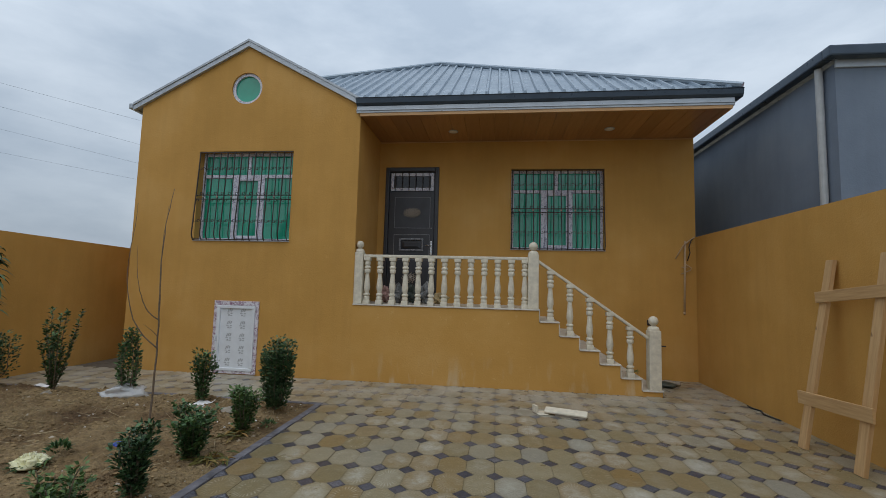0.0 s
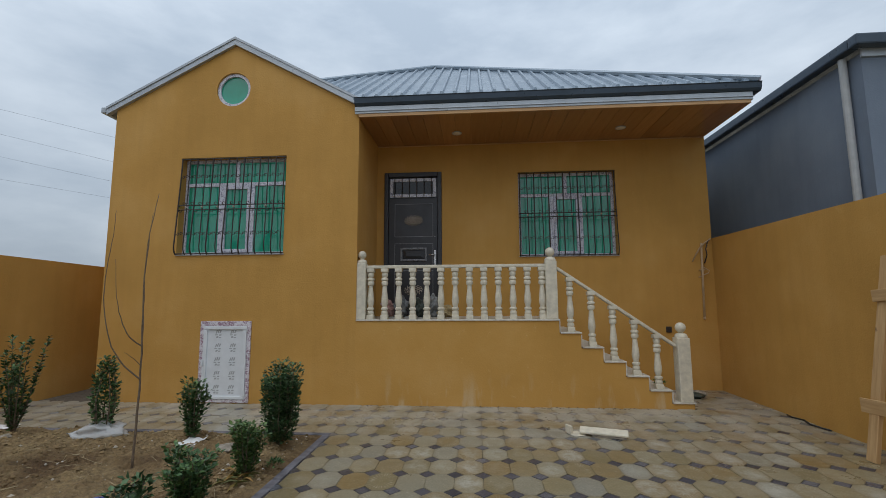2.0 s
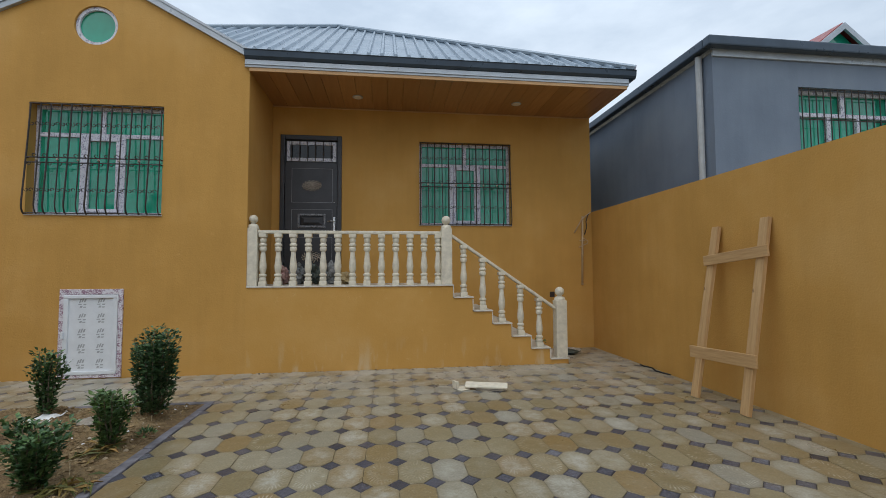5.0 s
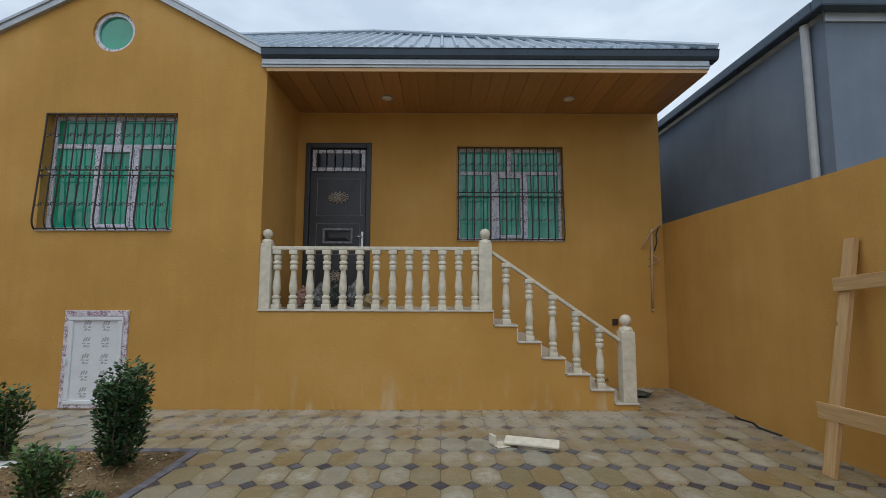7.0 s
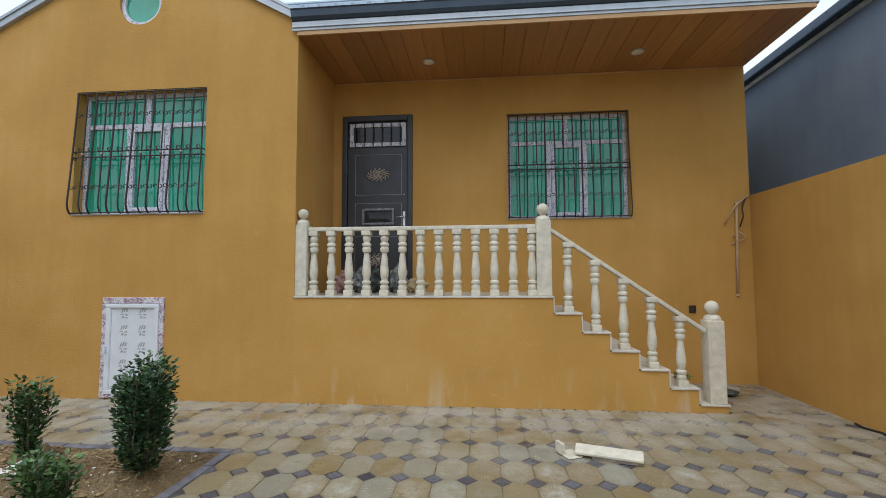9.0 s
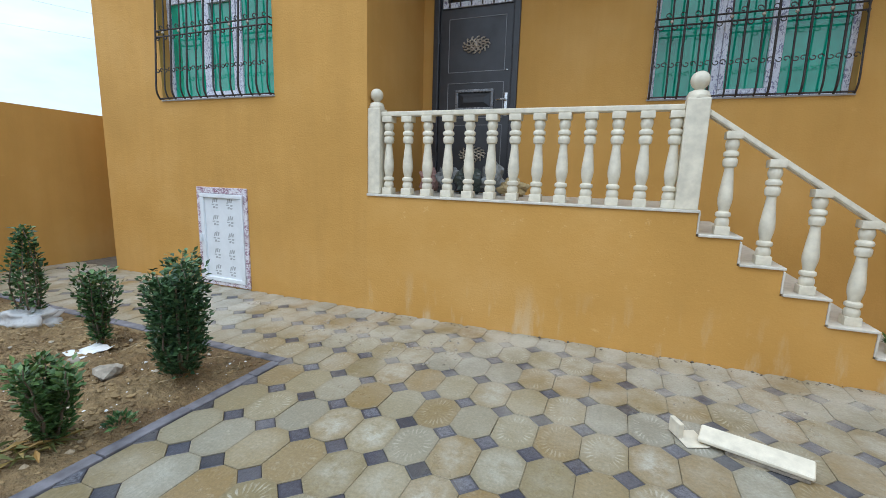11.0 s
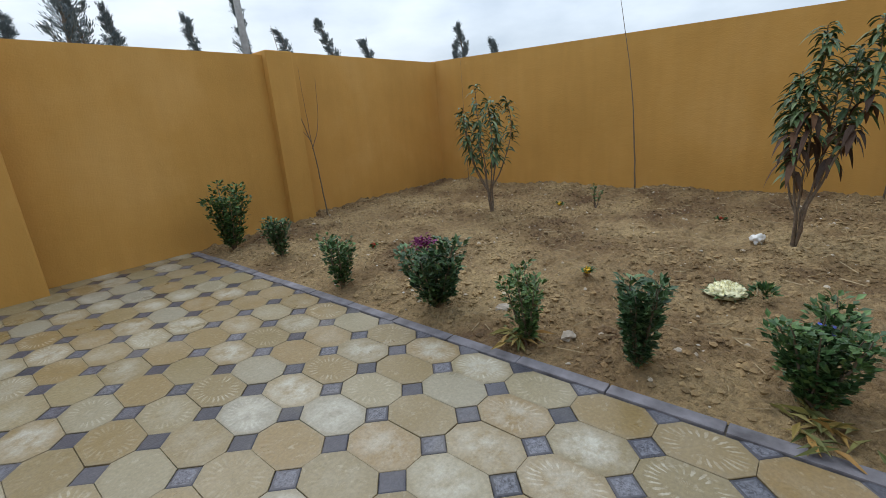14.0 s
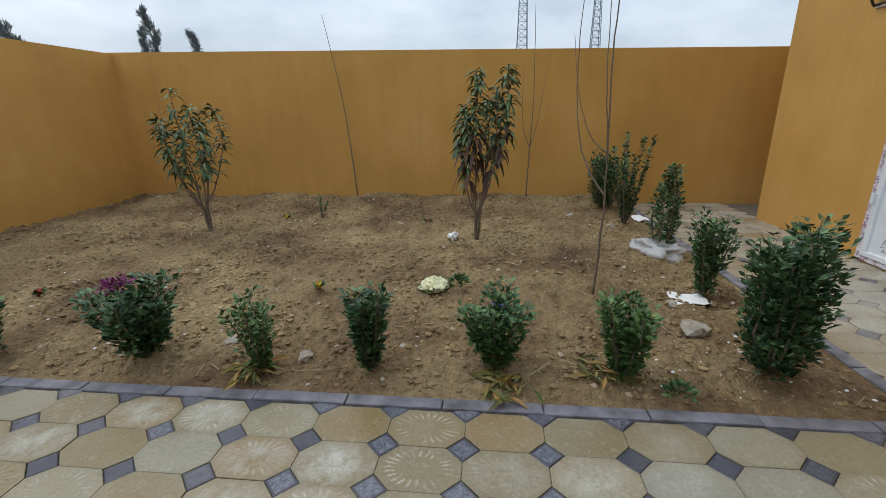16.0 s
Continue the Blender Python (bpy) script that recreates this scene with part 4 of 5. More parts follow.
thing("loose_cable", tube([(3.46, YB - 0.03, 2.15), (3.52, YB - 0.06, 2.28), (3.60, YB - 0.05, 2.40), (3.68, YB - 0.04, 2.47), (3.79, YB - 0.03, 2.545)], 0.011, 6), M_CABLE, "loose tan cable hanging from the wall corner", "cable", smooth=True)
thing("loose_cable", tube([(3.79, YB - 0.02, 2.55), (3.72, YB - 0.05, 2.48), (3.68, YB - 0.06, 2.36), (3.70, YB - 0.05, 2.26), (3.66, YB - 0.03, 2.12)], 0.009, 6), M_BLACK, "loose black cable hanging from the wall corner", "cable", smooth=True)
thing("loose_cable", tube([(3.55, YB - 0.02, 1.88), (3.70, YB - 0.05, 1.95), (3.72, YB - 0.05, 1.99), (3.62, YB - 0.04, 2.06)], 0.008, 6), M_CABLE, "bent tan cable end on the wall", "cable", smooth=True)
thing("junction_box", box(2.965, 3.055, YB - 0.02, YB - 0.0, 0.95, 1.05, 0.006), M_IRON, "small brown junction box on the wall", "junction box")
tap = thing("wall_tap", tube([(3.18, YB, 0.6), (3.18, YB - 0.06, 0.6), (3.26, YB - 0.07, 0.6)], 0.012, 8), M_IRON, "small dark tap on the wall", "tap")
part("pipe", tube([(3.18, YB - 0.02, 0.59), (3.18, YB - 0.02, 0.02)], 0.01, 6), M_PIPE, tap)

# a thin black tube stands in for the dark debris here
thing("debris_line", tube([(3.77, 7.1, 0.012), (3.745, 6.98, 0.012), (3.79, 6.83, 0.015), (3.73, 6.65, 0.012), (3.78, 6.4, 0.012)], 0.011, 6), M_BLACK, "thin black tube standing in for dark debris along the wall foot", "hose", smooth=True)

# ---- yard walls ----
# the left wall's top falls gently towards the house
bm = box(LEFT_X - 0.2, LEFT_X, -2.4, 15, -0.12, 2.4)
for v in bm.verts:
    if v.co.z > 1:
        v.co.z = 2.362 - 0.0245 * v.co.y
thing("wall_left", bm, M_WALL, "ochre stucco yard wall", "wall", kind="structure")
thing("wall_right", box(RIGHT_X, RIGHT_X + 0.2, -2.4, 15, -0.12, 2.55), M_WALL, "tall ochre stucco yard wall", "wall", kind="structure")
thing("wall_south", box(LEFT_X, -3.68, -2.4, -2.13, -0.12, 2.395), M_WALL, "ochre stucco yard wall", "wall", kind="structure")
thing("wall_south_2", box(-3.30, -0.58, -2.4, SOUTH_Y, -0.12, 2.285), M_WALL, "ochre stucco yard wall", "wall", kind="structure")
thing("pilaster", box(-3.68, -3.30, -2.4, -1.72, -0.12, 2.335, 0.015), M_WALL, "ochre stucco pilaster of the yard wall", "pilaster", kind="structure")
thing("gate_pier", box(-0.58, -0.15, -2.4, -1.53, -0.12, 2.5, 0.015), M_WALL, "ochre stucco gate pier", "pier", kind="structure")
thing("gate_pier", box(3.3, RIGHT_X, -2.4, -1.53, -0.12, 2.5, 0.015), M_WALL, "ochre stucco gate pier", "pier", kind="structure")
gate = holder("metal_gate", (1.5, -1.8, 0), "black sheet steel yard gate, closed", "gate")
for k in range(2):
    a = -0.142 + 1.721 * k
    under(part("gate_leaf", box(a, a + 1.715, -1.82, -1.78, 0.02, 2.3, 0.005), M_GATE, gate), gate.location)
    for zz in (0.04, 0.8, 1.55, 2.24):
        under(part("gate_rail", box(a + 0.02, a + 1.695, -1.779, -1.75, zz, zz + 0.05, 0.004), M_GATE, gate), gate.location)

# kerbs
kr = random.Random(9)
for i in range(17):
    y = -1.81 + 0.5 * i
    if y > 5.8:
        break
    thing("kerb_stone", box(KERB_X - 0.08 + kr.uniform(-0.003, 0.003), KERB_X, y + 0.003, min(y + 0.497, 5.93), -0.05, 0.006 + kr.uniform(-0.004, 0.004), 0.008), M_KERB, "blue-grey kerb stone between soil and paving", "kerb stone", "kerb stones")
for i in range(11):
    x = KERB_X - 0.045 - 0.5 * i
    thing("kerb_stone", box(max(x - 0.497, LEFT_X), x - 0.003 + (0.045 if i == 0 else 0), 5.935, 6.02, -0.05, 0.006 + kr.uniform(-0.004, 0.004), 0.008), M_KERB, "blue-grey kerb stone between soil and paving", "kerb stone", "kerb stones")

# soil bed
def soil_z(x, y):
    p = Vector((x, y, 0))
    z = 0.012 + 0.045 * min(1, max(0, (-2.07 - x) / 0.8)) + 0.055 * noise.noise(p * 0.9) + 0.042 * noise.noise(p * 2.7) + 0.034 * noise.noise(p * 7.1) + 0.026 * noise.noise(p * 13) + 0.02 * noise.noise(p * 27)
    z += 0.05 * max(0, 1 - abs(x + 6.99) / 0.6)
    for mx, my, mr in ((-4.6, 3.77, 0.6), (-4.75, 0.66, 0.7), (-6.7, -1.3, 0.9), (-6.6, 2.2, 0.8), (-6.2, 4.6, 0.8)):
        z += 0.07 * math.exp(-((x - mx) ** 2 + (y - my) ** 2) / (mr * mr) * 3)
    edge = min(1, max(0, (-2.0 - x) / 0.25), max(0, (5.94 - y) / 0.25))
    return -0.005 + (z + 0.03) * edge


nx, ny = 270, 420
xs, ys = np.linspace(LEFT_X, -2.0, nx), np.linspace(-2.13, 5.94, ny)
verts = [(x, y, soil_z(x, y)) for y in ys for x in xs]
faces = [(j * nx + i, j * nx + i + 1, (j + 1) * nx + i + 1, (j + 1) * nx + i) for j in range(ny - 1) for i in range(nx - 1)]
me = bpy.data.meshes.new("soil_bed")
me.from_pydata(verts, [], faces)
me.materials.append(M_SOIL)
me.polygons.foreach_set("use_smooth", [True] * len(me.polygons))
tagged(new("soil_bed", me), "turned brown soil of the planting bed", "soil", kind="structure")


def scatter(name, count, area, size, mat, label, cat, seed, zf, clump=False):
    rng = random.Random(seed)
    ico = [(0, 0, 1), (0.9, 0, 0.3), (0.28, 0.85, 0.3), (-0.73, 0.53, 0.3), (-0.73, -0.53, 0.3), (0.28, -0.85, 0.3), (0.5, 0.4, -0.6), (-0.5, 0.2, -0.6), (0.1, -0.6, -0.6)]
    tri = [(0, 1, 2), (0, 2, 3), (0, 3, 4), (0, 4, 5), (0, 5, 1), (1, 6, 2), (2, 6, 7), (2, 7, 3), (3, 7, 4), (4, 7, 8), (4, 8, 5), (5, 8, 1), (1, 8, 6), (6, 8, 7)]
    vv, ff = [], []
    for _ in range(count):
        x, y = rng.uniform(area[0], area[1]), rng.uniform(area[2], area[3])
        if clump and noise.noise(Vector((x * 1.1, y * 1.1, 3))) + 0.5 * noise.noise(Vector((x * 4, y * 4, 7))) < rng.uniform(-0.5, 0.45):
            continue
        s = size[0] + (size[1] - size[0]) * rng.random() ** 4
        a, q, b = rng.uniform(0, 6.3), rng.uniform(0.6, 1.2), len(vv)
        for ix, iy, iz in ico:
            jx, jy = ix * rng.uniform(0.7, 1.2) * s, iy * q * rng.uniform(0.7, 1.2) * s
            vv.append((x + jx * math.cos(a) - jy * math.sin(a), y + jx * math.sin(a) + jy * math.cos(a), zf(x, y) + iz * s * rng.uniform(0.55, 0.95) - s * 0.05))
        ff += [tuple(b + k for k in f) for f in tri]
    me = bpy.data.meshes.new(name)
    me.from_pydata(vv, [], ff)
    me.materials.append(mat)
    return tagged(new(name, me), label, cat, kind="stuff")


scatter("soil_clods", 75000, (-7.0, -2.05, -2.05, 5.88), (0.0035, 0.03), M_CLOD, "brown soil clods and small stones on the bed", "soil clods", 3, soil_z, True)
scatter("white_crumbs", 110, (-3.1, -2.06, 4.7, 5.88), (0.004, 0.016), M_WHITE, "white plaster crumbs on the soil near the bed corner", "crumbs", 11, soil_z)
scatter("white_crumbs", 150, (-6.8, -2.06, -1.8, 5.8), (0.004, 0.014), M_WHITE, "scattered white crumbs on the soil", "crumbs", 12, soil_z)


def straw(name, count, area, seed, label):
    """Thin dry stalks lying on the soil."""
    rng = random.Random(seed)
    vv, ff = [], []
    for _ in range(count):
        x, y, a, ln = rng.uniform(area[0], area[1]), rng.uniform(area[2], area[3]), rng.uniform(0, 6.3), 0.03 + 0.13 * rng.random() ** 2
        dx, dy, w, b = math.cos(a) * ln / 2, math.sin(a) * ln / 2, rng.uniform(0.0015, 0.004), len(vv)
        for k in (-1, 1):
            px, py = x + k * dx, y + k * dy
            pz = soil_z(min(px, -2.02), py) + 0.006 + rng.random() * 0.012
            for qx, qz in ((-w, 0), (w, 0), (0, 1.6 * w)):
                vv.append((px - qx * math.sin(a), py + qx * math.cos(a), pz + qz))
        ff += [(b, b + 1, b + 4, b + 3), (b + 1, b + 2, b + 5, b + 4), (b + 2, b, b + 3, b + 5), (b, b + 2, b + 1), (b + 3, b + 4, b + 5)]
    me = bpy.data.meshes.new(name)
    me.from_pydata(vv, [], ff)
    me.materials.append(M_STRAW)
    return tagged(new(name, me), label, "straw", kind="stuff")


straw("dry_stalks", 900, (-6.9, -2.1, -1.9, 5.8), 14, "pale dry stalks and twigs scattered on the soil")
scatter("rubble_crumbs", 260, (-2.2, -0.7, 6.35, 6.95), (0.004, 0.02), M_ROCK, "crumbs of broken render on the paving", "rubble", 5, lambda x, y: 0.0)
scatter("rubble_crumbs", 70, (0.6, 2.6, 6.5, 7.3), (0.004, 0.018), M_ROCK, "crumbs of broken render on the paving", "rubble", 6, lambda x, y: 0.0)
scatter("rubble_crumbs", 150, (-2.0, 3.0, 7.3, 7.37), (0.004, 0.02), M_GROUT, "dirt crumbs along the foot of the wall", "rubble", 7, lambda x, y: 0.0)


# ---- plants ----
LEAF = [(0, 0, 0), (0.3, 0.5, 0.06), (0, 0.55, -0.02), (-0.3, 0.5, 0.06), (0, 1, -0.12)]
LEAF_F = [(0, 1, 2), (0, 2, 3), (1, 4, 2), (2, 4, 3)]


def leaves(spots, length, width, rng, droop=0.0, outward=0.6):
    """One mesh of folded leaves at (place, direction) spots."""
    vv, ff = [], []
    for p, d in spots:
        d = Vector(d) + Vector((rng.gauss(0, 0.5), rng.gauss(0, 0.5), rng.gauss(0, 0.45))) * (1.2 - outward)
        d.z -= droop
        d.normalize()
        s = d.cross(Vector((rng.gauss(0, 0.4), rng.gauss(0, 0.4), 1))).normalized()
        u = s.cross(d)
        ln = length * rng.uniform(0.6, 1.2)
        b = len(vv)
        for x, y, z in LEAF:
            sag = -droop * 0.5 * y * y * ln
            q = p + s * (x * width * 2 * rng.uniform(0.9, 1.1)) + d * (y * ln) + u * (z * ln)
            vv.append((q.x, q.y, q.z + sag))
        ff += [tuple(b + k for k in f) for f in LEAF_F]
    return vv, ff


def long_leaves(spots, length, width, rng, droop):
    """One mesh of narrow leaves that bend down towards their tips."""
    vv, ff = [], []
    for p, d in spots:
        d = (Vector(d) + Vector((rng.gauss(0, 0.25), rng.gauss(0, 0.25), rng.gauss(0, 0.25)))).normalized()
        s = d.cross(Vector((rng.gauss(0, 0.25), rng.gauss(0, 0.25), 1))).normalized()
        ln, w, b = length * rng.uniform(0.6, 1.15), width * rng.uniform(0.75, 1.15), len(vv)
        for t, q in ((0.0, 0.12), (0.28, 0.85), (0.58, 1.0), (0.82, 0.6), (1.0, 0.03)):
            c = p + d * (ln * t * (1 - 0.2 * droop * t)) - Vector((0, 0, droop * ln * t * t))
            for side in (-1, 0, 1):
                k = c + s * (side * w * 0.5 * q) + Vector((0, 0, abs(side) * w * 0.16 * q))
                vv.append((k.x, k.y, k.z))
        for i in range(4):
            for k in range(2):
                a = b + i * 3 + k
                ff.append((a, a + 1, a + 4, a + 3))
    return vv, ff


def leaf_part(name, data, mat, parent, label=""):
    me = bpy.data.meshes.new(name)
    me.from_pydata(data[0], [], data[1])
    me.materials.append(mat)
    ob = new(name, me)
    ob.parent = parent
    return tagged(ob, label)


def shrub(x, y, h, w, seed, mat, label, shape="egg", count=420, leaf=0.05, bare=0.1, stems=7, lean=0.0):
    rng = random.Random(seed)
    z = soil_z(x, y) - 0.01 if x < -2.04 else 0
    s = holder("shrub", (x, y, z), label, "shrub", "shrubs in the bed")
    spots = []
    bm = bmesh.new()
    for k in range(stems):
        a = 2 * math.pi * k / stems + rng.uniform(-0.4, 0.4)
        r = w * 0.5 * rng.uniform(0.35, 0.95) * (0.75 if shape == "box" else 1.0)
        top = h * rng.uniform(0.72, 1.0)
        if shape == "cone":
            r *= 0.6
            top = h * (1 if k == 0 else rng.uniform(0.45, 0.8))
        if shape == "twigs":
            r = w * 0.5 * rng.uniform(0.3, 1)
            top = h * rng.uniform(0.55, 1.0)
        pts = []
        for i in range(9):
            t = i / 8
            g = {"egg": t ** 0.85, "box": min(1, t * 3.5), "spire": math.sin(math.pi * min(1, t * 0.85 + 0.1)), "cone": math.sin(min(1, t * 1.4) * math.pi * 0.5) * (1.0 - 0.75 * t), "twigs": t ** 0.8, "fan": t}[shape]
            pts.append(Vector((r * g * math.cos(a) + lean * t + rng.uniform(-0.008, 0.008), r * g * math.sin(a) + rng.uniform(-0.008, 0.008), top * t)))
        part("stem", tube(pts, [0.009 - 0.0065 * i / 8 for i in range(9)], 5), M_BARK, s)
        for _ in range(int(count * 2.0) // stems):
            t = bare + (1 - bare) * rng.random() ** 0.85
            i = min(7, int(t * 8))
            p = pts[i].lerp(pts[i + 1], t * 8 - i)
            b = rng.uniform(0, 2 * math.pi)
            spread = {"spire": 0.13, "egg": 0.2, "box": 0.24, "cone": 0.13, "twigs": 0.02, "fan": 0.13}[shape] * w * (0.65 + 0.25 * t) * math.sqrt(rng.random())
            off = Vector((math.cos(b), math.sin(b), 0))
            spots.append((p + off * spread + Vector((0, 0, rng.uniform(-0.02, 0.02))), off * 0.8 + Vector((0, 0, 0.65))))
    leaf_part("foliage", leaves(spots, leaf * 0.85, leaf * 0.42, rng), mat, s)
    return s


shrub(-2.27, 5.39, 0.87, 0.45, 1, M_LEAF_DARK, "tall dense dark green clipped privet shrub at the bed corner", "box", 2100, 0.055, 0.06, 13)
shrub(-2.21, 4.62, 0.51, 0.28, 2, M_LEAF_BRIGHT, "fresh green leafy shrub in the soil beside the kerb", "egg", 620, 0.055, 0.1, 8)
shrub(-2.27, 3.96, 0.47, 0.36, 3, M_LEAF, "broad green leafy shrub in the soil beside the kerb", "egg", 760, 0.055, 0.08, 9)
shrub(-2.18, 3.26, 0.51, 0.27, 4, M_LEAF_DARK, "upright dark green shrub in the soil beside the kerb", "egg", 480, 0.06, 0.08, 7)
shrub(-2.13, 2.65, 0.53, 0.29, 5, M_LEAF_BRIGHT, "thin light green shrub in the soil beside the kerb", "fan", 380, 0.05, 0.12, 7)
flowering = shrub(-2.19, 1.90, 0.49, 0.46, 6, M_LEAF_DARK, "broad dark green shrub with a purple flower head", "egg", 720, 0.065, 0.1, 9)
shrub(-2.13, 0.88, 0.48, 0.33, 7, M_LEAF, "small light green shrub in the soil beside the kerb", "egg", 400, 0.055, 0.1, 7)
shrub(-2.33, -0.40, 0.45, 0.26, 8, M_LEAF_DARK, "small dark green shrub near the yard wall", "egg", 400, 0.055, 0.08, 7)
shrub(-2.25, -1.33, 0.82, 0.46, 9, M_LEAF, "tall green shrub against the yard wall", "egg", 860, 0.065, 0.1, 9)
shrub(-3.26, 5.47, 0.65, 0.29, 10, M_LEAF, "slim upright green shrub near the path", "egg", 620, 0.055, 0.08, 8)
shrub(-4.37, 5.58, 0.86, 0.40, 11, M_LEAF, "pointed dark green shrub wrapped in plastic at its foot", "spire", 560, 0.06, 0.06, 9)
shrub(-5.32, 5.48, 1.08, 0.5, 12, M_LEAF, "tall sparse shrub of upright leafy twigs", "twigs", 620, 0.06, 0.06, 11)
shrub(-6.30, 5.46, 0.80, 0.56, 13, M_LEAF_DARK, "dense round dark shrub near the yard wall", "box", 1300, 0.055, 0.06, 11)
rng = random.Random(44)
spots = [(Vector((0.07 + rng.gauss(0, 0.03), -0.03 + rng.gauss(0, 0.03), 0.5 + rng.gauss(0, 0.018))), (rng.gauss(0, 1), rng.gauss(0, 1), 0.7)) for _ in range(110)]
leaf_part("flower_head", leaves(spots, 0.05, 0.012, rng), M_PETAL_PURPLE, flowering, "purple flower head")


def long_leaf_tree(x, y, h, w, seed, label, stems, per, dry, low, lean=(0.0, 0.0)):
    rng = random.Random(seed)
    z = soil_z(x, y) - 0.01
    t_ = holder("young_tree", (x, y, z), label, "tree", "young trees in the bed")
    spots, brown = [], []
    for k in range(stems):
        a = 2 * math.pi * k / stems + rng.uniform(-0.5, 0.5)
        top = h * (0.93 if k == 0 else rng.uniform(0.66, 0.95))
        r = w * 0.5 * (0.1 if k == 0 else 0.25 + 0.6 * ((k * 0.618) % 1))
        pts = []
        for i in range(10):
            t = i / 9
            g = math.sin(math.pi * 0.62 * max(0.0, (t - 0.2) / 0.8))
            pts.append(Vector((0.018 * math.cos(a) + r * g * math.cos(a) + lean[0] * t + rng.uniform(-0.014, 0.014), 0.018 * math.sin(a) + r * g * math.sin(a) + lean[1] * t + rng.uniform(-0.014, 0.014), top * t)))
        part("stem", tube(pts, [0.0115 - 0.008 * i / 9 for i in range(10)], 6), M_BARK, t_)
        for _ in range(per):
            t = low + (1 - low) * rng.random() ** 0.62
            i = min(8, int(t * 9))
            p = pts[i].lerp(pts[i + 1], t * 9 - i)
            b = rng.uniform(0, 2 * math.pi)
            up = 0.75 * t - 0.25 + rng.gauss(0, 0.2)
            (brown if t < low + 0.25 and rng.random() < dry else spots).append((p, (math.cos(b), math.sin(b), up)))
    leaf_part("foliage", long_leaves(spots, 0.165, 0.036, rng, 0.6), M_LEAF_LONG, t_)
    if brown:
        leaf_part("withered_leaves", long_leaves(brown, 0.19, 0.05, rng, 1.1), M_LEAF_DRY, t_, "withered brown leaves")
    return t_


long_leaf_tree(-4.60, 3.77, 1.84, 0.85, 31, "young tree with long drooping leaves, some withered", 6, 120, 0.45, 0.45, (0.0, 0.03))
long_leaf_tree(-4.75, 0.66, 1.68, 0.9, 32, "young bushy tree with long narrow leaves", 8, 60, 0.0, 0.42, (0.0, -0.13))


def sapling(x, y, label, branches):
    z = soil_z(x, y) - 0.02
    s = holder("sapling", (x, y, z), label, "sapling", "bare saplings")
    for i, (pts, r) in enumerate(branches):
        smooth = []
        rng = random.Random(int(-x * 100) + i)
        ctl = [Vector(pts[0])] + [Vector(p) for p in pts] + [Vector(pts[-1])]
        for n0 in range(len(pts) - 1):
            c0, c1, c2, c3 = ctl[n0:n0 + 4]
            for k in range(5):
                t = k / 5
                q = 0.5 * (2 * c1 + (c2 - c0) * t + (2 * c0 - 5 * c1 + 4 * c2 - c3) * t * t + (3 * c1 - c0 - 3 * c2 + c3) * t ** 3)
                smooth.append(q + Vector((rng.uniform(-0.004, 0.004), rng.uniform(-0.004, 0.004), 0)))
        smooth.append(Vector(pts[-1]))
        m = len(smooth) - 1
        ob = part("trunk" if i == 0 else "branch", tube(smooth, [r * 0.78 * (1 - 0.75 * k / m) for k in range(m + 1)], 6), M_BARK, s, "", True)
    return s


sapling(-3.29, 4.70, "tall bare sapling with forked whips", [
    ([(0, 0, 0), (0.0, 0.02, 0.6), (0.0, 0.02, 1.0), (-0.01, 0.0, 1.6), (0.01, 0.0, 2.1), (0.06, 0.02, 2.5)], 0.014),
    ([(0.0, 0.02, 1.0), (0.02, -0.02, 1.4), (0.03, -0.05, 1.9), (0.07, -0.05, 2.3)], 0.008),
    ([(0.0, 0.02, 0.78), (-0.12, -0.08, 0.95), (-0.2, -0.15, 1.2), (-0.24, -0.18, 1.6), (-0.2, -0.18, 2.0), (-0.18, -0.18, 2.3)], 0.009),
    ([(0.0, 0.02, 1.07), (-0.06, -0.1, 1.2), (-0.1, -0.18, 1.45), (-0.1, -0.24, 1.85)], 0.008),
    ([(0.0, 0.02, 0.9), (-0.02, -0.06, 0.98), (-0.03, -0.15, 1.04)], 0.005)])
sapling(-6.93, 4.45, "bare sapling with three thin upright branches", [
    ([(0, 0, 0), (0, 0.03, 0.75), (0, 0.06, 1.5), (0, 0.04, 2.7)], 0.015),
    ([(0, 0.03, 0.78), (0, -0.08, 1.1), (0, -0.1, 1.95)], 0.01),
    ([(0, 0.03, 0.78), (0, 0.13, 1.15), (0, 0.24, 1.9)], 0.01)])
sapling(-7.0, 1.75, "single bare whip planted by the wall", [([(0, 0, 0), (0, -0.05, 0.8), (0, -0.13, 1.6), (0, -0.33, 2.7)], 0.016)])
sapling(-6.75, -1.2, "single thin bare whip in the wall corner", [([(0, 0, 0), (0, -0.03, 1.0), (0, -0.05, 2.2)], 0.008)])
sapling(-3.89, -1.74, "bare sapling with thin forks by the pilaster", [
    ([(0, 0, 0), (0.03, -0.02, 0.6), (0.06, -0.05, 1.05), (0.22, -0.1, 1.7), (0.36, -0.13, 2.6)], 0.015),
    ([(0.06, -0.05, 1.0), (-0.06, 0, 1.35), (-0.1, 0.02, 1.95)], 0.008),
    ([(0.06, -0.05, 1.1), (0.22, -0.03, 1.3), (0.4, 0, 1.6)], 0.007),
    ([(0.06, -0.05, 1.1), (0.08, -0.05, 1.5), (0.1, -0.05, 2.1)], 0.007)])


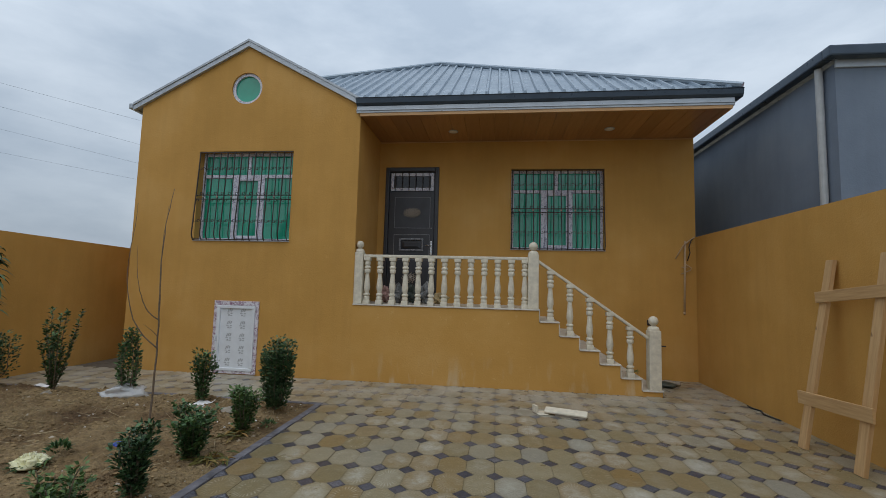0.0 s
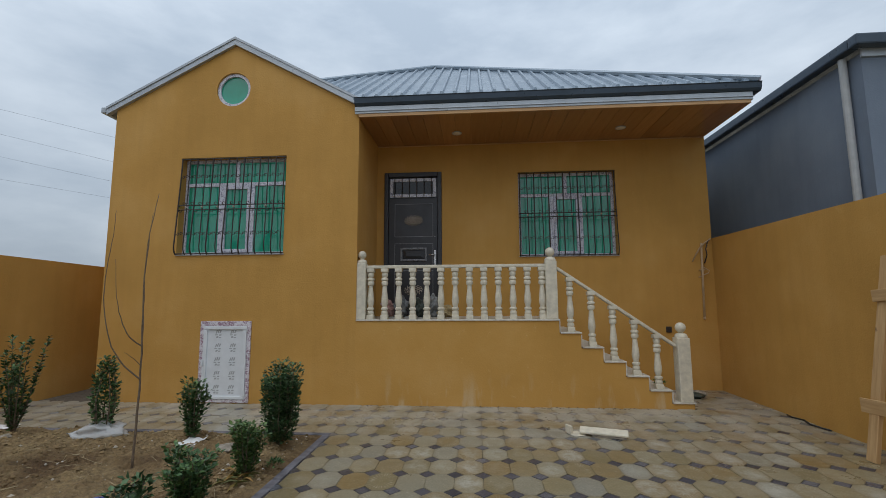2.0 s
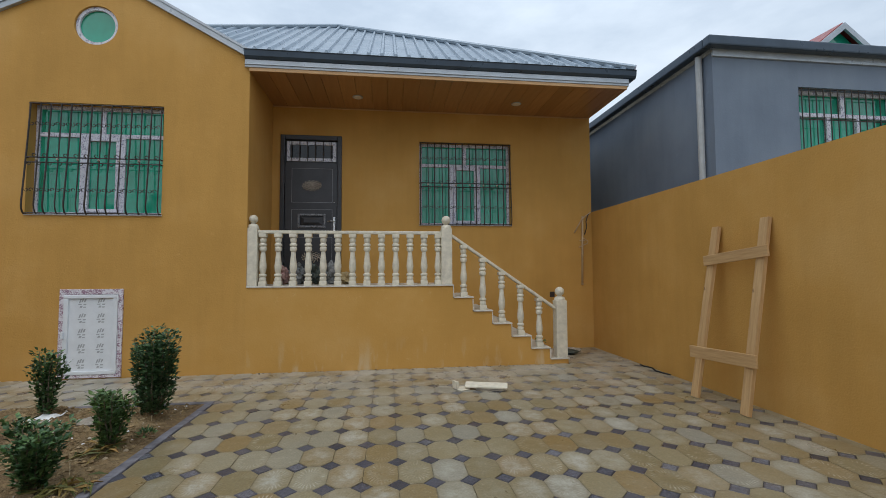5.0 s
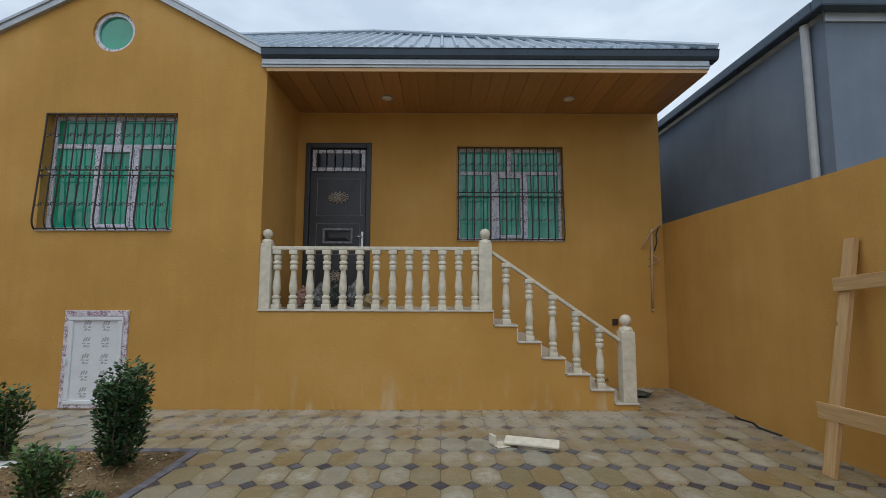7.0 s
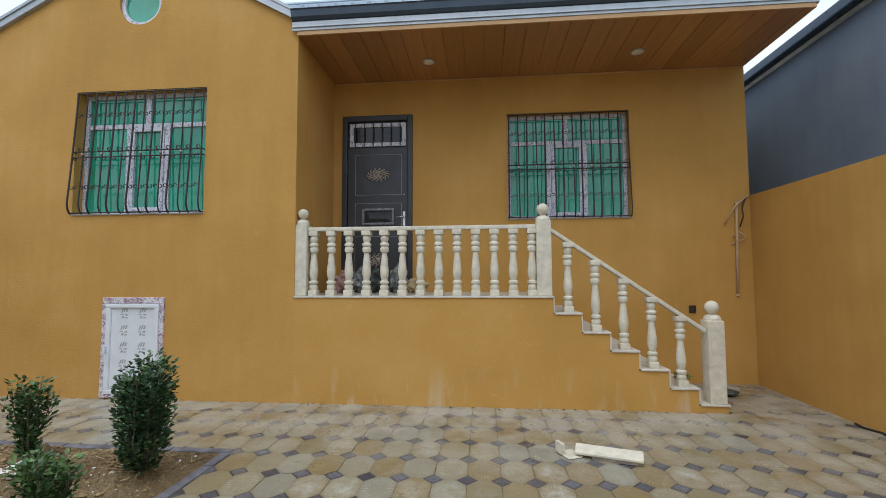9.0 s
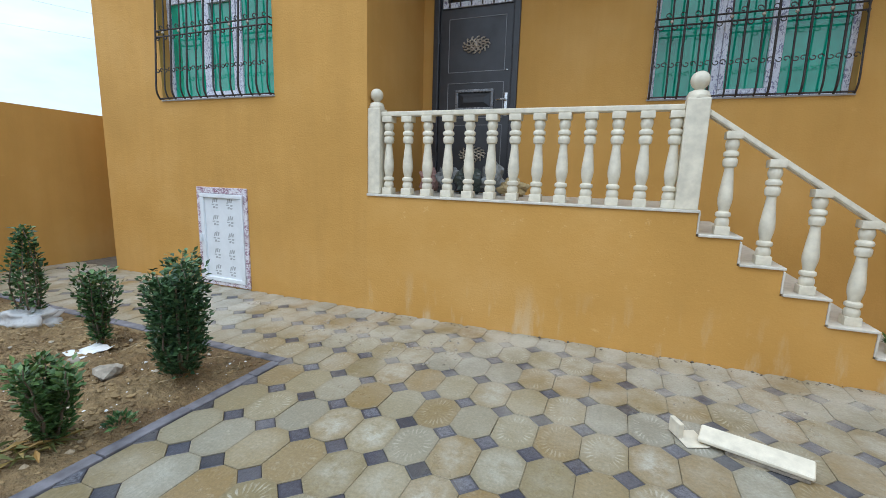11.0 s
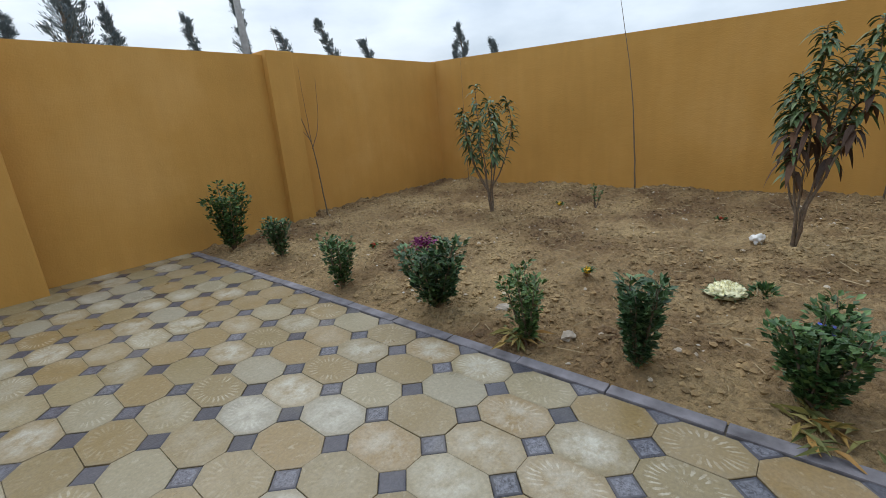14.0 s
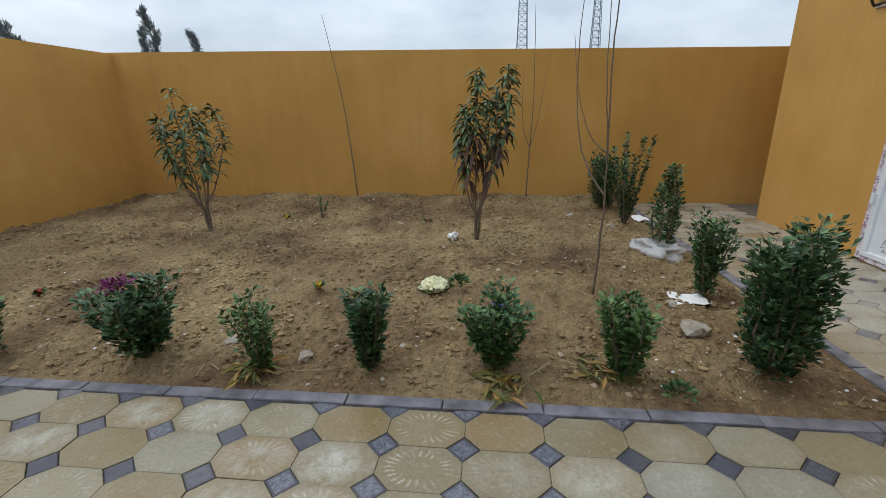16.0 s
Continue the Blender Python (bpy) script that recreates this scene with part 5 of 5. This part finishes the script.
def tuft(name, x, y, mat, label, cat, r, count, size, seed, green=None, up=0.4):
    rng = random.Random(seed)
    z = soil_z(x, y)
    s = holder(name, (x, y, z), label, cat, "flowers in the bed" if cat == "flower" else "")
    sp = []
    for _ in range(count):
        a, q = rng.uniform(0, 6.3), r * math.sqrt(rng.random())
        sp.append((Vector((q * math.cos(a), q * math.sin(a), 0.02 + up * r * (1.3 - (q / r) ** 2))), (math.cos(a) * q / r, math.sin(a) * q / r, 0.8)))
    if green:
        core = blob((0, 0, 0.015 + up * r * 0.5), (r, r, up * r * 0.75), seed, 0.25, 4)
        for v in core.verts:
            v.co *= 1 + 0.22 * noise.noise(v.co * (5.0 / r))
        part("flower_core", core, mat, s, "", True)
    leaf_part("petals" if green else "leaf_rosette", leaves(sp, size, size * 0.3, rng), mat, s)
    if green:
        sp = [(Vector((r * 0.8 * math.cos(a), r * 0.8 * math.sin(a), 0.03)), (math.cos(a), math.sin(a), 0.5)) for a in (rng.uniform(0, 6.3) for _ in range(70 if r > 0.08 else 40))]
        leaf_part("leaves", leaves(sp, 0.07 if r > 0.1 else 0.045, 0.018, rng), green, s)
    return s


tuft("flower", -3.27, 3.49, M_PETAL_WHITE, "cream white frilled flower head on the soil", "flower", 0.105, 420, 0.024, 1, M_LEAF, 0.6)
tuft("flower", -3.12, 2.61, M_PETAL_YELLOW, "small yellow flower in the soil", "flower", 0.026, 36, 0.022, 2, M_LEAF, 0.8)
tuft("flower", -5.45, 1.27, M_PETAL_YELLOW, "small yellow flower in the soil", "flower", 0.026, 36, 0.022, 3, M_LEAF, 0.8)
tuft("flower", -5.36, 3.13, M_PETAL_RED, "small red flower in the soil", "flower", 0.026, 36, 0.022, 4, M_LEAF, 0.8)
tuft("flower", -2.98, 0.33, M_PETAL_RED, "small red flower in the soil", "flower", 0.026, 36, 0.022, 5, M_LEAF, 0.8)
tuft("weed", -3.24, 3.68, M_LEAF, "small green leafy weed beside the cream flower", "weed", 0.07, 80, 0.06, 7, None, 0.7)
tuft("weed", -2.06, 4.86, M_LEAF, "small green weed at the kerb", "weed", 0.06, 60, 0.05, 6, None, 0.8)
shrub(-5.5, 1.73, 0.4, 0.18, 21, M_LEAF_BRIGHT, "tiny light green seedling in the soil", "twigs", 40, 0.05, 0.3, 3)
for i, (x, y, r) in enumerate(((-2.12, 3.96, 0.17), (-2.2, 4.55, 0.15), (-2.12, 2.6, 0.1))):
    rng = random.Random(60 + i)
    o = holder("fallen_leaves", (x, y, soil_z(x, y) + 0.012), "yellowed long leaves lying on the soil", "leaves", kind="stuff")
    sp = [(Vector((rng.gauss(0, r * 0.45), rng.gauss(0, r * 0.45), 0.01 + rng.random() * 0.03)), (rng.gauss(0, 1), rng.gauss(0, 1), 0.04)) for _ in range(38)]
    leaf_part("leaf_litter", leaves(sp, 0.16, 0.022, rng, 0.05, 1.1), M_LEAF_FALLEN, o)

# litter in the bed
bag = blob((-4.33, 5.52, soil_z(-4.33, 5.52) + 0.04), (0.25, 0.22, 0.1), 3, 0.45, 4)
for v in bag.verts:
    v.co += Vector((1, 1, 1)) * 0.035 * noise.noise(v.co * 14)
thing("plastic_sheet", bag, M_PLASTIC, "clear crumpled plastic wrap round the shrub's foot", "plastic wrap", smooth=True)


def scrap(x, y, w, d, seed, label):
    rng = random.Random(seed)
    bm = bmesh.new()
    z = max(soil_z(x, y), 0) + 0.03
    vs = [[bm.verts.new((x + w * (i / 4 - 0.5) + rng.uniform(-0.01, 0.01), y + d * (j / 4 - 0.5) + rng.uniform(-0.01, 0.01), z + rng.uniform(-0.008, 0.02))) for i in range(5)] for j in range(5)]
    for j in range(4):
        for i in range(4):
            bm.faces.new((vs[j][i], vs[j][i + 1], vs[j + 1][i + 1], vs[j + 1][i]))
    made = bmesh.ops.extrude_face_region(bm, geom=bm.faces[:])
    bmesh.ops.translate(bm, verts=[v for v in made["geom"] if isinstance(v, bmesh.types.BMVert)], vec=(0, 0, -0.004))
    thing("paper_scrap", bm, M_WHITE, label, "paper", "paper scraps")


scrap(-3.17, 5.34, 0.2, 0.24, 1, "crumpled white paper beside a shrub")
thing("plastic_scrap", blob((-2.97, 3.98, soil_z(-2.97, 3.98) + 0.02), (0.075, 0.05, 0.03), 8, 0.9, 3), M_BLUE, "crumpled blue plastic scrap on the soil", "plastic scrap", smooth=True)
scrap(-5.75, 5.78, 0.3, 0.16, 2, "white board scrap on the soil near the path")
for i, (x, y, sz) in enumerate(((-2.71, 5.2, 0.1), (-5.6, 4.9, 0.06), (-2.42, 2.3, 0.06), (-2.3, 2.83, 0.05), (-3.1, 5.2, 0.05), (-5.2, 5.3, 0.06))):
    thing("stone", blob((x, y, soil_z(x, y) + sz * 0.25), (sz, sz * 0.8, sz * 0.5), i, 0.5, 2), M_ROCK, "rough pale stone half sunk in the soil", "stone", "stones in the bed")

thing("plastic_scrap", blob((-4.52, 3.53, soil_z(-4.52, 3.53) + 0.025), (0.06, 0.05, 0.04), 5, 0.9, 3), M_WHITE, "crumpled white plastic scrap beside the young tree", "plastic scrap", smooth=True)

# broken trim pieces on the paving
def wedge(x0, x1, y0, y1, h0, h1):
    bm = bmesh.new()
    lo = [bm.verts.new(p) for p in ((x0, y0, 0.03), (x1, y0, 0.03), (x1, y1, 0.03), (x0, y1, 0.03))]
    hi = [bm.verts.new(p) for p in ((x0, y0, h0), (x1, y0, h0), (x1, y1, h1), (x0, y1, h1))]
    bm.faces.new(lo[::-1]), bm.faces.new(hi)
    for i in range(4):
        bm.faces.new((lo[i], lo[(i + 1) % 4], hi[(i + 1) % 4], hi[i]))
    bmesh.ops.bevel(bm, geom=bm.edges[:], offset=0.006, segments=1, affect="EDGES")
    return bm


trim = thing("stone_offcut", wedge(-0.255, 0.255, -0.06, 0.06, 0.055, 0.085), M_STONE, "broken length of cream cast stone moulding on the paving", "stone offcut")
trim.matrix_world = pose(1.15, 6.06, -0.005, 0, 0, -17)
part("rubble_base", box(-0.12, 0.24, -0.05, 0.05, 0.006, 0.03, 0.004), M_ROCK, trim)
chip = thing("stone_offcut", wedge(-0.07, 0.07, -0.09, 0.07, 0.04, 0.045), M_STONE, "small broken cream stone piece on the paving", "stone offcut")
chip.matrix_world = pose(0.86, 6.13, -0.028, 0, 0, 25)
part("upright_flake", box(-0.075, -0.045, -0.01, 0.09, 0.035, 0.125, 0.006), M_STONE, chip)
thing("stone", blob((3.2, 8.3, 0.035), (0.16, 0.09, 0.05), 9, 0.5, 2), M_ROCK, "flat grey rubble by the foot of the stairs", "stone")
thing("rag", blob((3.05, 8.1, 0.03), (0.14, 0.1, 0.05), 11, 0.7, 3), M_CLOTH_DARK, "dark rag lying by the stairs", "rag", smooth=True)
weed = holder("weed", (2.4, 7.66, 0.256), "green weed on the lowest stair treads", "weed")
rng = random.Random(71)
leaf_part("foliage", leaves([(Vector((rng.gauss(0, 0.05), rng.gauss(0, 0.04), 0.02 + 0.05 * rng.random())), (rng.gauss(0, 1), rng.gauss(0, 1), 0.7)) for _ in range(50)], 0.07, 0.015, rng), M_LEAF_BRIGHT, weed)

# ---- wooden ladder frame leaning on the wall ----
lad = holder("wooden_trestle", (3.55, 5.15, 0), "raw pine plank frame leaning on the ochre wall", "ladder")


def plank(name, a, b, w, t, parent):
    a, b = Vector(a), Vector(b)
    ln = (b - a).length
    ob = part(name, box(-w / 2, w / 2, -t / 2, t / 2, 0, ln, 0.004), M_PINE, parent)
    z = (b - a).normalized()
    y = Vector((-1, 0, 0))
    y = (y - z * y.dot(z)).normalized()
    x = y.cross(z)
    ob.matrix_local = Matrix.Translation(-lad.location) @ Matrix.Translation(a) @ Matrix((x, y, z)).transposed().to_4x4()
    return ob


plank("upright", (3.45, 4.76, 0.0), (3.785, 4.78, 1.96), 0.105, 0.042, lad)
plank("upright", (3.41, 5.42, 0.0), (3.785, 5.46, 1.93), 0.105, 0.042, lad)
plank("cross_plank", (3.665, 5.53, 1.535), (3.68, 4.66, 1.62), 0.115, 0.025, lad)
plank("cross_plank", (3.475, 5.56, 0.49), (3.505, 4.66, 0.535), 0.13, 0.025, lad)

# ---- neighbour's house ----
NX, NY = 4.62, 6.45
nb = holder("neighbour_house", (8.5, 10, 0), "grey rendered house next door with dark gutters", "house", kind="structure")


def npart(name, bm, mat, label=""):
    return under(part(name, bm, mat, nb, label), nb.location)


NW = (6.0, 7.75, 2.75, 4.14)
npart("wall", panel(rect(NX, 13, -0.13, 4.58), [rect(*NW)], NY, NY + 0.25), M_GREY)
npart("wall", box(NX, NX + 0.25, NY + 0.25, 17, -0.13, 4.58), M_GREY)
npart("cornice", box(NX - 0.01, 13, NY - 0.03, NY, 4.52, 4.62, 0.006), M_FASCIA)
npart("gutter", box(NX - 0.16, 13, NY - 0.16, NY - 0.02, 4.62, 4.76, 0.02), M_GUTTER)
npart("gutter", box(NX - 0.16, NX - 0.02, NY - 0.019, 17, 4.62, 4.76, 0.02), M_GUTTER)
npart("roof", slab([(NX - 0.1, NY - 0.1, 4.73), (13, NY - 0.1, 4.73), (13, 11, 5.4), (NX + 3, 11, 5.4)], 0.05), M_GUTTER)
npart("roof", slab([(NX - 0.1, NY - 0.1, 4.73), (NX + 3, 11, 5.4), (NX + 3, 12, 5.4), (NX - 0.1, 17, 4.73)], 0.05), M_GUTTER)
npart("drainpipe", tube([(NX - 0.06, NY + 0.2, -0.1), (NX - 0.06, NY + 0.2, 4.6)], 0.045, 12), M_PIPE, "pale plastic drainpipe")
for a, b, c, d in frame_members(NW[1] - NW[0], NW[3] - NW[2]):
    npart("window_frame", box(NW[0] + a + 0.001, NW[0] + b - 0.001, NY + 0.12, NY + 0.17, NW[2] + c, NW[2] + d, 0.005), M_PVC)
npart("window_pane", box(NW[0], NW[1], NY + 0.175, NY + 0.19, NW[2], NW[3]), M_GREEN)
for k in range(15):
    xx = NW[0] + 0.03 + (NW[1] - NW[0] - 0.06) * k / 14
    npart("window_bar", tube([(xx, NY - 0.02, NW[2] + 0.02), (xx, NY - 0.02, NW[3] - 0.02)], 0.008, 5), M_IRON)
for zz in (NW[3] - 0.03, NW[2] + 0.9, NW[2] + 0.03):
    npart("window_bar", tube([(NW[0], NY - 0.015, zz), (NW[1], NY - 0.015, zz)], 0.008, 5), M_IRON)
# red gable behind its roof
npart("dormer_wall", panel([(7.2, 4.9), (10.4, 4.9), (8.8, 6.15)], [], 8.2, 8.4), M_GREEN, "green gable face")
for a, b in (((7.0, 4.87), (8.8, 6.27)), ((8.8, 6.27), (10.6, 4.87))):
    npart("dormer_roof", slab([(a[0], 8.1, a[1]), (b[0], 8.1, b[1]), (b[0], 12, b[1]), (a[0], 12, a[1])], 0.05), M_RED_ROOF, "red sheet roof")
    npart("dormer_fascia", slab([(a[0], 8.05, a[1] - 0.02), (b[0], 8.05, b[1] - 0.02), (b[0], 8.099, b[1] - 0.02), (a[0], 8.099, a[1] - 0.02)], 0.13), M_FASCIA)

# ---- distance: lattice masts, pole, wires, wind-bent conifers ----
def away(deg, d, z, eye=(-0.1, 3.8)):
    return Vector((eye[0] - d * math.sin(radians(deg)), eye[1] + d * math.cos(radians(deg)), z))


def mast(deg, d, h, w0, w1):
    base = away(deg, d, -0.13)
    m = holder("lattice_mast", base, "slim galvanised steel lattice mast beyond the wall", "mast", "lattice masts")
    lv = 22
    for sx, sy in ((-1, -1), (1, -1), (1, 1), (-1, 1)):
        part("leg", tube([(sx * w0 / 2, sy * w0 / 2, 0), (sx * w1 / 2, sy * w1 / 2, h)], 0.07, 4), M_STEELWORK, m)
    bm = bmesh.new()
    for k in range(lv):
        za, zb = h * k / lv, h * (k + 1) / lv
        wa, wb = w0 + (w1 - w0) * k / lv, w0 + (w1 - w0) * (k + 1) / lv
        for i, (ax, ay, bx, by) in enumerate(((-1, -1, 1, -1), (1, -1, 1, 1), (1, 1, -1, 1), (-1, 1, -1, -1))):
            tube([(ax * wa / 2, ay * wa / 2, za), (bx * wb / 2, by * wb / 2, zb)], 0.04, 4, bm)
            tube([(ax * wa / 2, ay * wa / 2, za), (bx * wa / 2, by * wa / 2, za)], 0.04, 4, bm)
    part("bracing", bm, M_STEELWORK, m)
    for q in (0.93, 0.86):
        part("cross_arm", tube([(-0.3, -1.7, h * (q - 0.012)), (0, 0, h * q), (0.3, 1.7, h * (q + 0.004))], 0.09, 5), M_STEELWORK, m)
    return m


mast(86.6, 75, 24.4, 2.2, 0.7)
mast(78.4, 85, 23.4, 2.1, 0.7)
pole = thing("utility_pole", tube([away(151.6, 24, -0.13), away(151.9, 24, 9.5)], [0.2, 0.14], 12), M_CONCRETE, "tall tapered concrete utility pole beyond the wall", "utility pole", smooth=True)
for i, (e0, e1) in enumerate(((17.5, 17.0), (15.3, 14.5), (13.3, 12.5), (11.3, 10.8))):
    eye = (-0.3, 0.83)
    d0, d1 = 44.0, 40.0
    p0 = away(50, d0, 1.46 + d0 * math.tan(radians(e0)), eye)
    p1 = away(41.6, d1, 1.46 + d1 * math.tan(radians(e1)), eye)
    a, b = p0 + (p0 - p1) * 4, p1 + (p1 - p0) * 3
    thing("overhead_wire", tube([a, p0, p1, b], 0.009, 4), M_STEELWORK, "thin overhead power line", "wire", "overhead wires")


def conifer(deg, d, h, w, seed, lean):
    rng = random.Random(seed)
    t_ = holder("conifer", away(deg, d, -0.13), "wind-bent conifer beyond the yard wall, with haze in its colour", "tree", "conifers beyond the wall")
    top = Vector((-lean * 1.5, lean * 1.5, h))
    part("trunk", tube([(0, 0, 0), top * 0.5, top], [0.12, 0.07, 0.015], 6), M_BARK, t_)
    bm = bmesh.new()
    spots = []
    for k in range(46):
        t = 0.25 + 0.75 * (k + rng.random()) / 46
        a = rng.uniform(0, 6.3)
        r = w * 0.5 * (1.08 - t) * rng.uniform(0.4, 1.2)
        p0 = top * t
        p1 = p0 + Vector((r * math.cos(a) - lean * 0.1, r * math.sin(a) + lean * 0.1, r * 0.9))
        tube([p0, p1], [0.02, 0.006], 3, bm)
        for _ in range(85):
            q = p0.lerp(p1, rng.random() ** 0.7)
            spots.append((q + Vector((rng.gauss(0, 0.06), rng.gauss(0, 0.06), rng.gauss(0, 0.08))), (math.cos(a) - lean * 0.4, math.sin(a) + lean * 0.4, 1.1)))
    part("limbs", bm, M_BARK, t_)["kind"] = "stuff"
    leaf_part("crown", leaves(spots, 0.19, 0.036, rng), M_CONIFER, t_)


for i, (deg, d, h, w, lean) in enumerate(((174.6, 24, 5.9, 1.7, 0.05), (171.8, 26, 5.9, 1.5, 0.05), (167.6, 20, 7.2, 3.0, 0.05), (165.2, 21, 6.4, 2.4, -0.2), (162.6, 22, 5.6, 1.5, -0.2), (154.4, 25, 6.1, 1.2, -0.4),
                                          (149.0, 25, 7.3, 1.8, -0.5), (143.2, 26, 5.7, 1.5, -0.7), (138.6, 26, 6.1, 1.5, -0.7), (133.2, 27, 5.2, 1.5, -0.8), (126.6, 30, 5.0, 0.9, -0.2), (124.8, 28, 5.8, 1.6, -0.4), (121.0, 30, 5.2, 1.3, -0.4))):
    conifer(deg, d, h + 0.7, w * 1.35, 100 + i, lean * 1.5)

# ---- paving tiles ----
TX, TY, TX0, TY0 = 0.2445, 0.36, 0.289, 4.175
HD = 0.076


def tile_mesh(loop, name, mat):
    """A tile with its top at zero, a worn chamfer, and UV giving the place on it."""
    bm = bmesh.new()
    uv = bm.loops.layers.uv.new("UVMap")

    def ring(s, z):
        return [bm.verts.new((x - s * (1 if x > 0 else -1) * 0.7, y - s * (1 if y > 0 else -1) * 0.7, z)) for x, y in loop]
    a, b, c = ring(0.001, -0.014), ring(0.001, -0.002), ring(0.0035, 0.0)
    n = len(loop)
    for p, q in ((a, b), (b, c)):
        for k in range(n):
            bm.faces.new((p[k], p[(k + 1) % n], q[(k + 1) % n], q[k]))
    bm.faces.new(c)
    for f in bm.faces:
        for lp in f.loops:
            lp[uv].uv = (lp.vert.co.x, lp.vert.co.y)
    return finish(bm, name, mat)


hx, hy = TX / 2, TY / 2
OCT = [(-hx + HD, -hy), (hx - HD, -hy), (hx, -hy + HD), (hx, hy - HD), (hx - HD, hy), (-hx + HD, hy), (-hx, hy - HD), (-hx, -hy + HD)]
DIA = [(-HD, 0), (0, -HD), (HD, 0), (0, HD)]
tile = tile_mesh(OCT, "paver", M_TILE)
dm = bmesh.new()
duv = dm.loops.layers.uv.new("UVMap")
ra = [dm.verts.new((x * 0.985, y * 0.985, -0.014)) for x, y in DIA]
rb = [dm.verts.new((x * 0.985, y * 0.985, -0.004)) for x, y in DIA]
rc = [dm.verts.new((x * 0.9, y * 0.9, -0.001)) for x, y in DIA]
for p, q in ((ra, rb), (rb, rc)):
    for k in range(4):
        dm.faces.new((p[k], p[(k + 1) % 4], q[(k + 1) % 4], q[k]))
dm.faces.new(rc)
for f in dm.faces:
    for lp in f.loops:
        lp[duv].uv = (lp.vert.co.x, lp.vert.co.y)
inset = finish(dm, "inset_paver", M_INSET)
far = {"oct": ([], []), "dia": ([], [])}
OCT_SRC = ([tuple(v.co) for v in tile.vertices], [tuple(p.vertices) for p in tile.polygons])
DIA_SRC = ([tuple(v.co) for v in inset.vertices], [tuple(p.vertices) for p in inset.polygons])
tr = random.Random(12)
local = {"oct": [], "dia": []}


def paved(x, y, mx, my):
    main = KERB_X + 0.02 < x + mx and x - mx < RIGHT_X - 0.0 and SOUTH_Y < y + my and y - my < YF - 0.0
    path = LEFT_X < x + mx and x < KERB_X and y - my > 6.02 - my * 0.5 and y - my < YF
    behind = x > 2.7 and y < YB
    if main and x - mx < KERB_X and y < 5.93:
        return x > KERB_X
    return main or path or behind and x - mx < RIGHT_X


for i in range(-31, 16):
    for j in range(-17, 14):
        xd, yd = TX0 + TX * i, TY0 + TY * j
        for kind, x, y, mx, my in (("oct", xd + hx, yd + hy, hx, hy), ("dia", xd, yd, HD, HD)):
            if not paved(x, y, mx, my):
                continue
            if y > YF and x < 2.8:
                continue
            dz = tr.uniform(-0.0025, 0.0025)
            close = -2.0 < x < 1.95 and 1.2 < y < 6.3
            if close:
                ob = new("paver" if kind == "oct" else "inset_paver", tile if kind == "oct" else inset)
                ob.parent = tray
                ob.location = (x, y, dz)
                ob.rotation_euler = (tr.uniform(-0.006, 0.006), tr.uniform(-0.006, 0.006), tr.uniform(-0.006, 0.006))
            else:
                vv, ff = far[kind]
                src = OCT_SRC if kind == "oct" else DIA_SRC
                b = len(vv)
                vv += [(p[0] + x, p[1] + y, p[2] + dz) for p in src[0]]
                ff += [tuple(b + k for k in f) for f in src[1]]
                local[kind] += [(p[0], p[1]) for p in src[0]]
for kind, name, mat in (("oct", "paver_field", M_TILE_FAR), ("dia", "inset_paver_field", M_INSET_FAR)):
    me = bpy.data.meshes.new(name)
    me.from_pydata(far[kind][0], [], far[kind][1])
    lay = me.uv_layers.new(name="UVMap")
    for lp in me.loops:
        lay.data[lp.index].uv = local[kind][lp.vertex_index]
    me.materials.append(mat)
    ob = new(name, me)
    ob.parent = tray
    tagged(ob, kind="stuff")
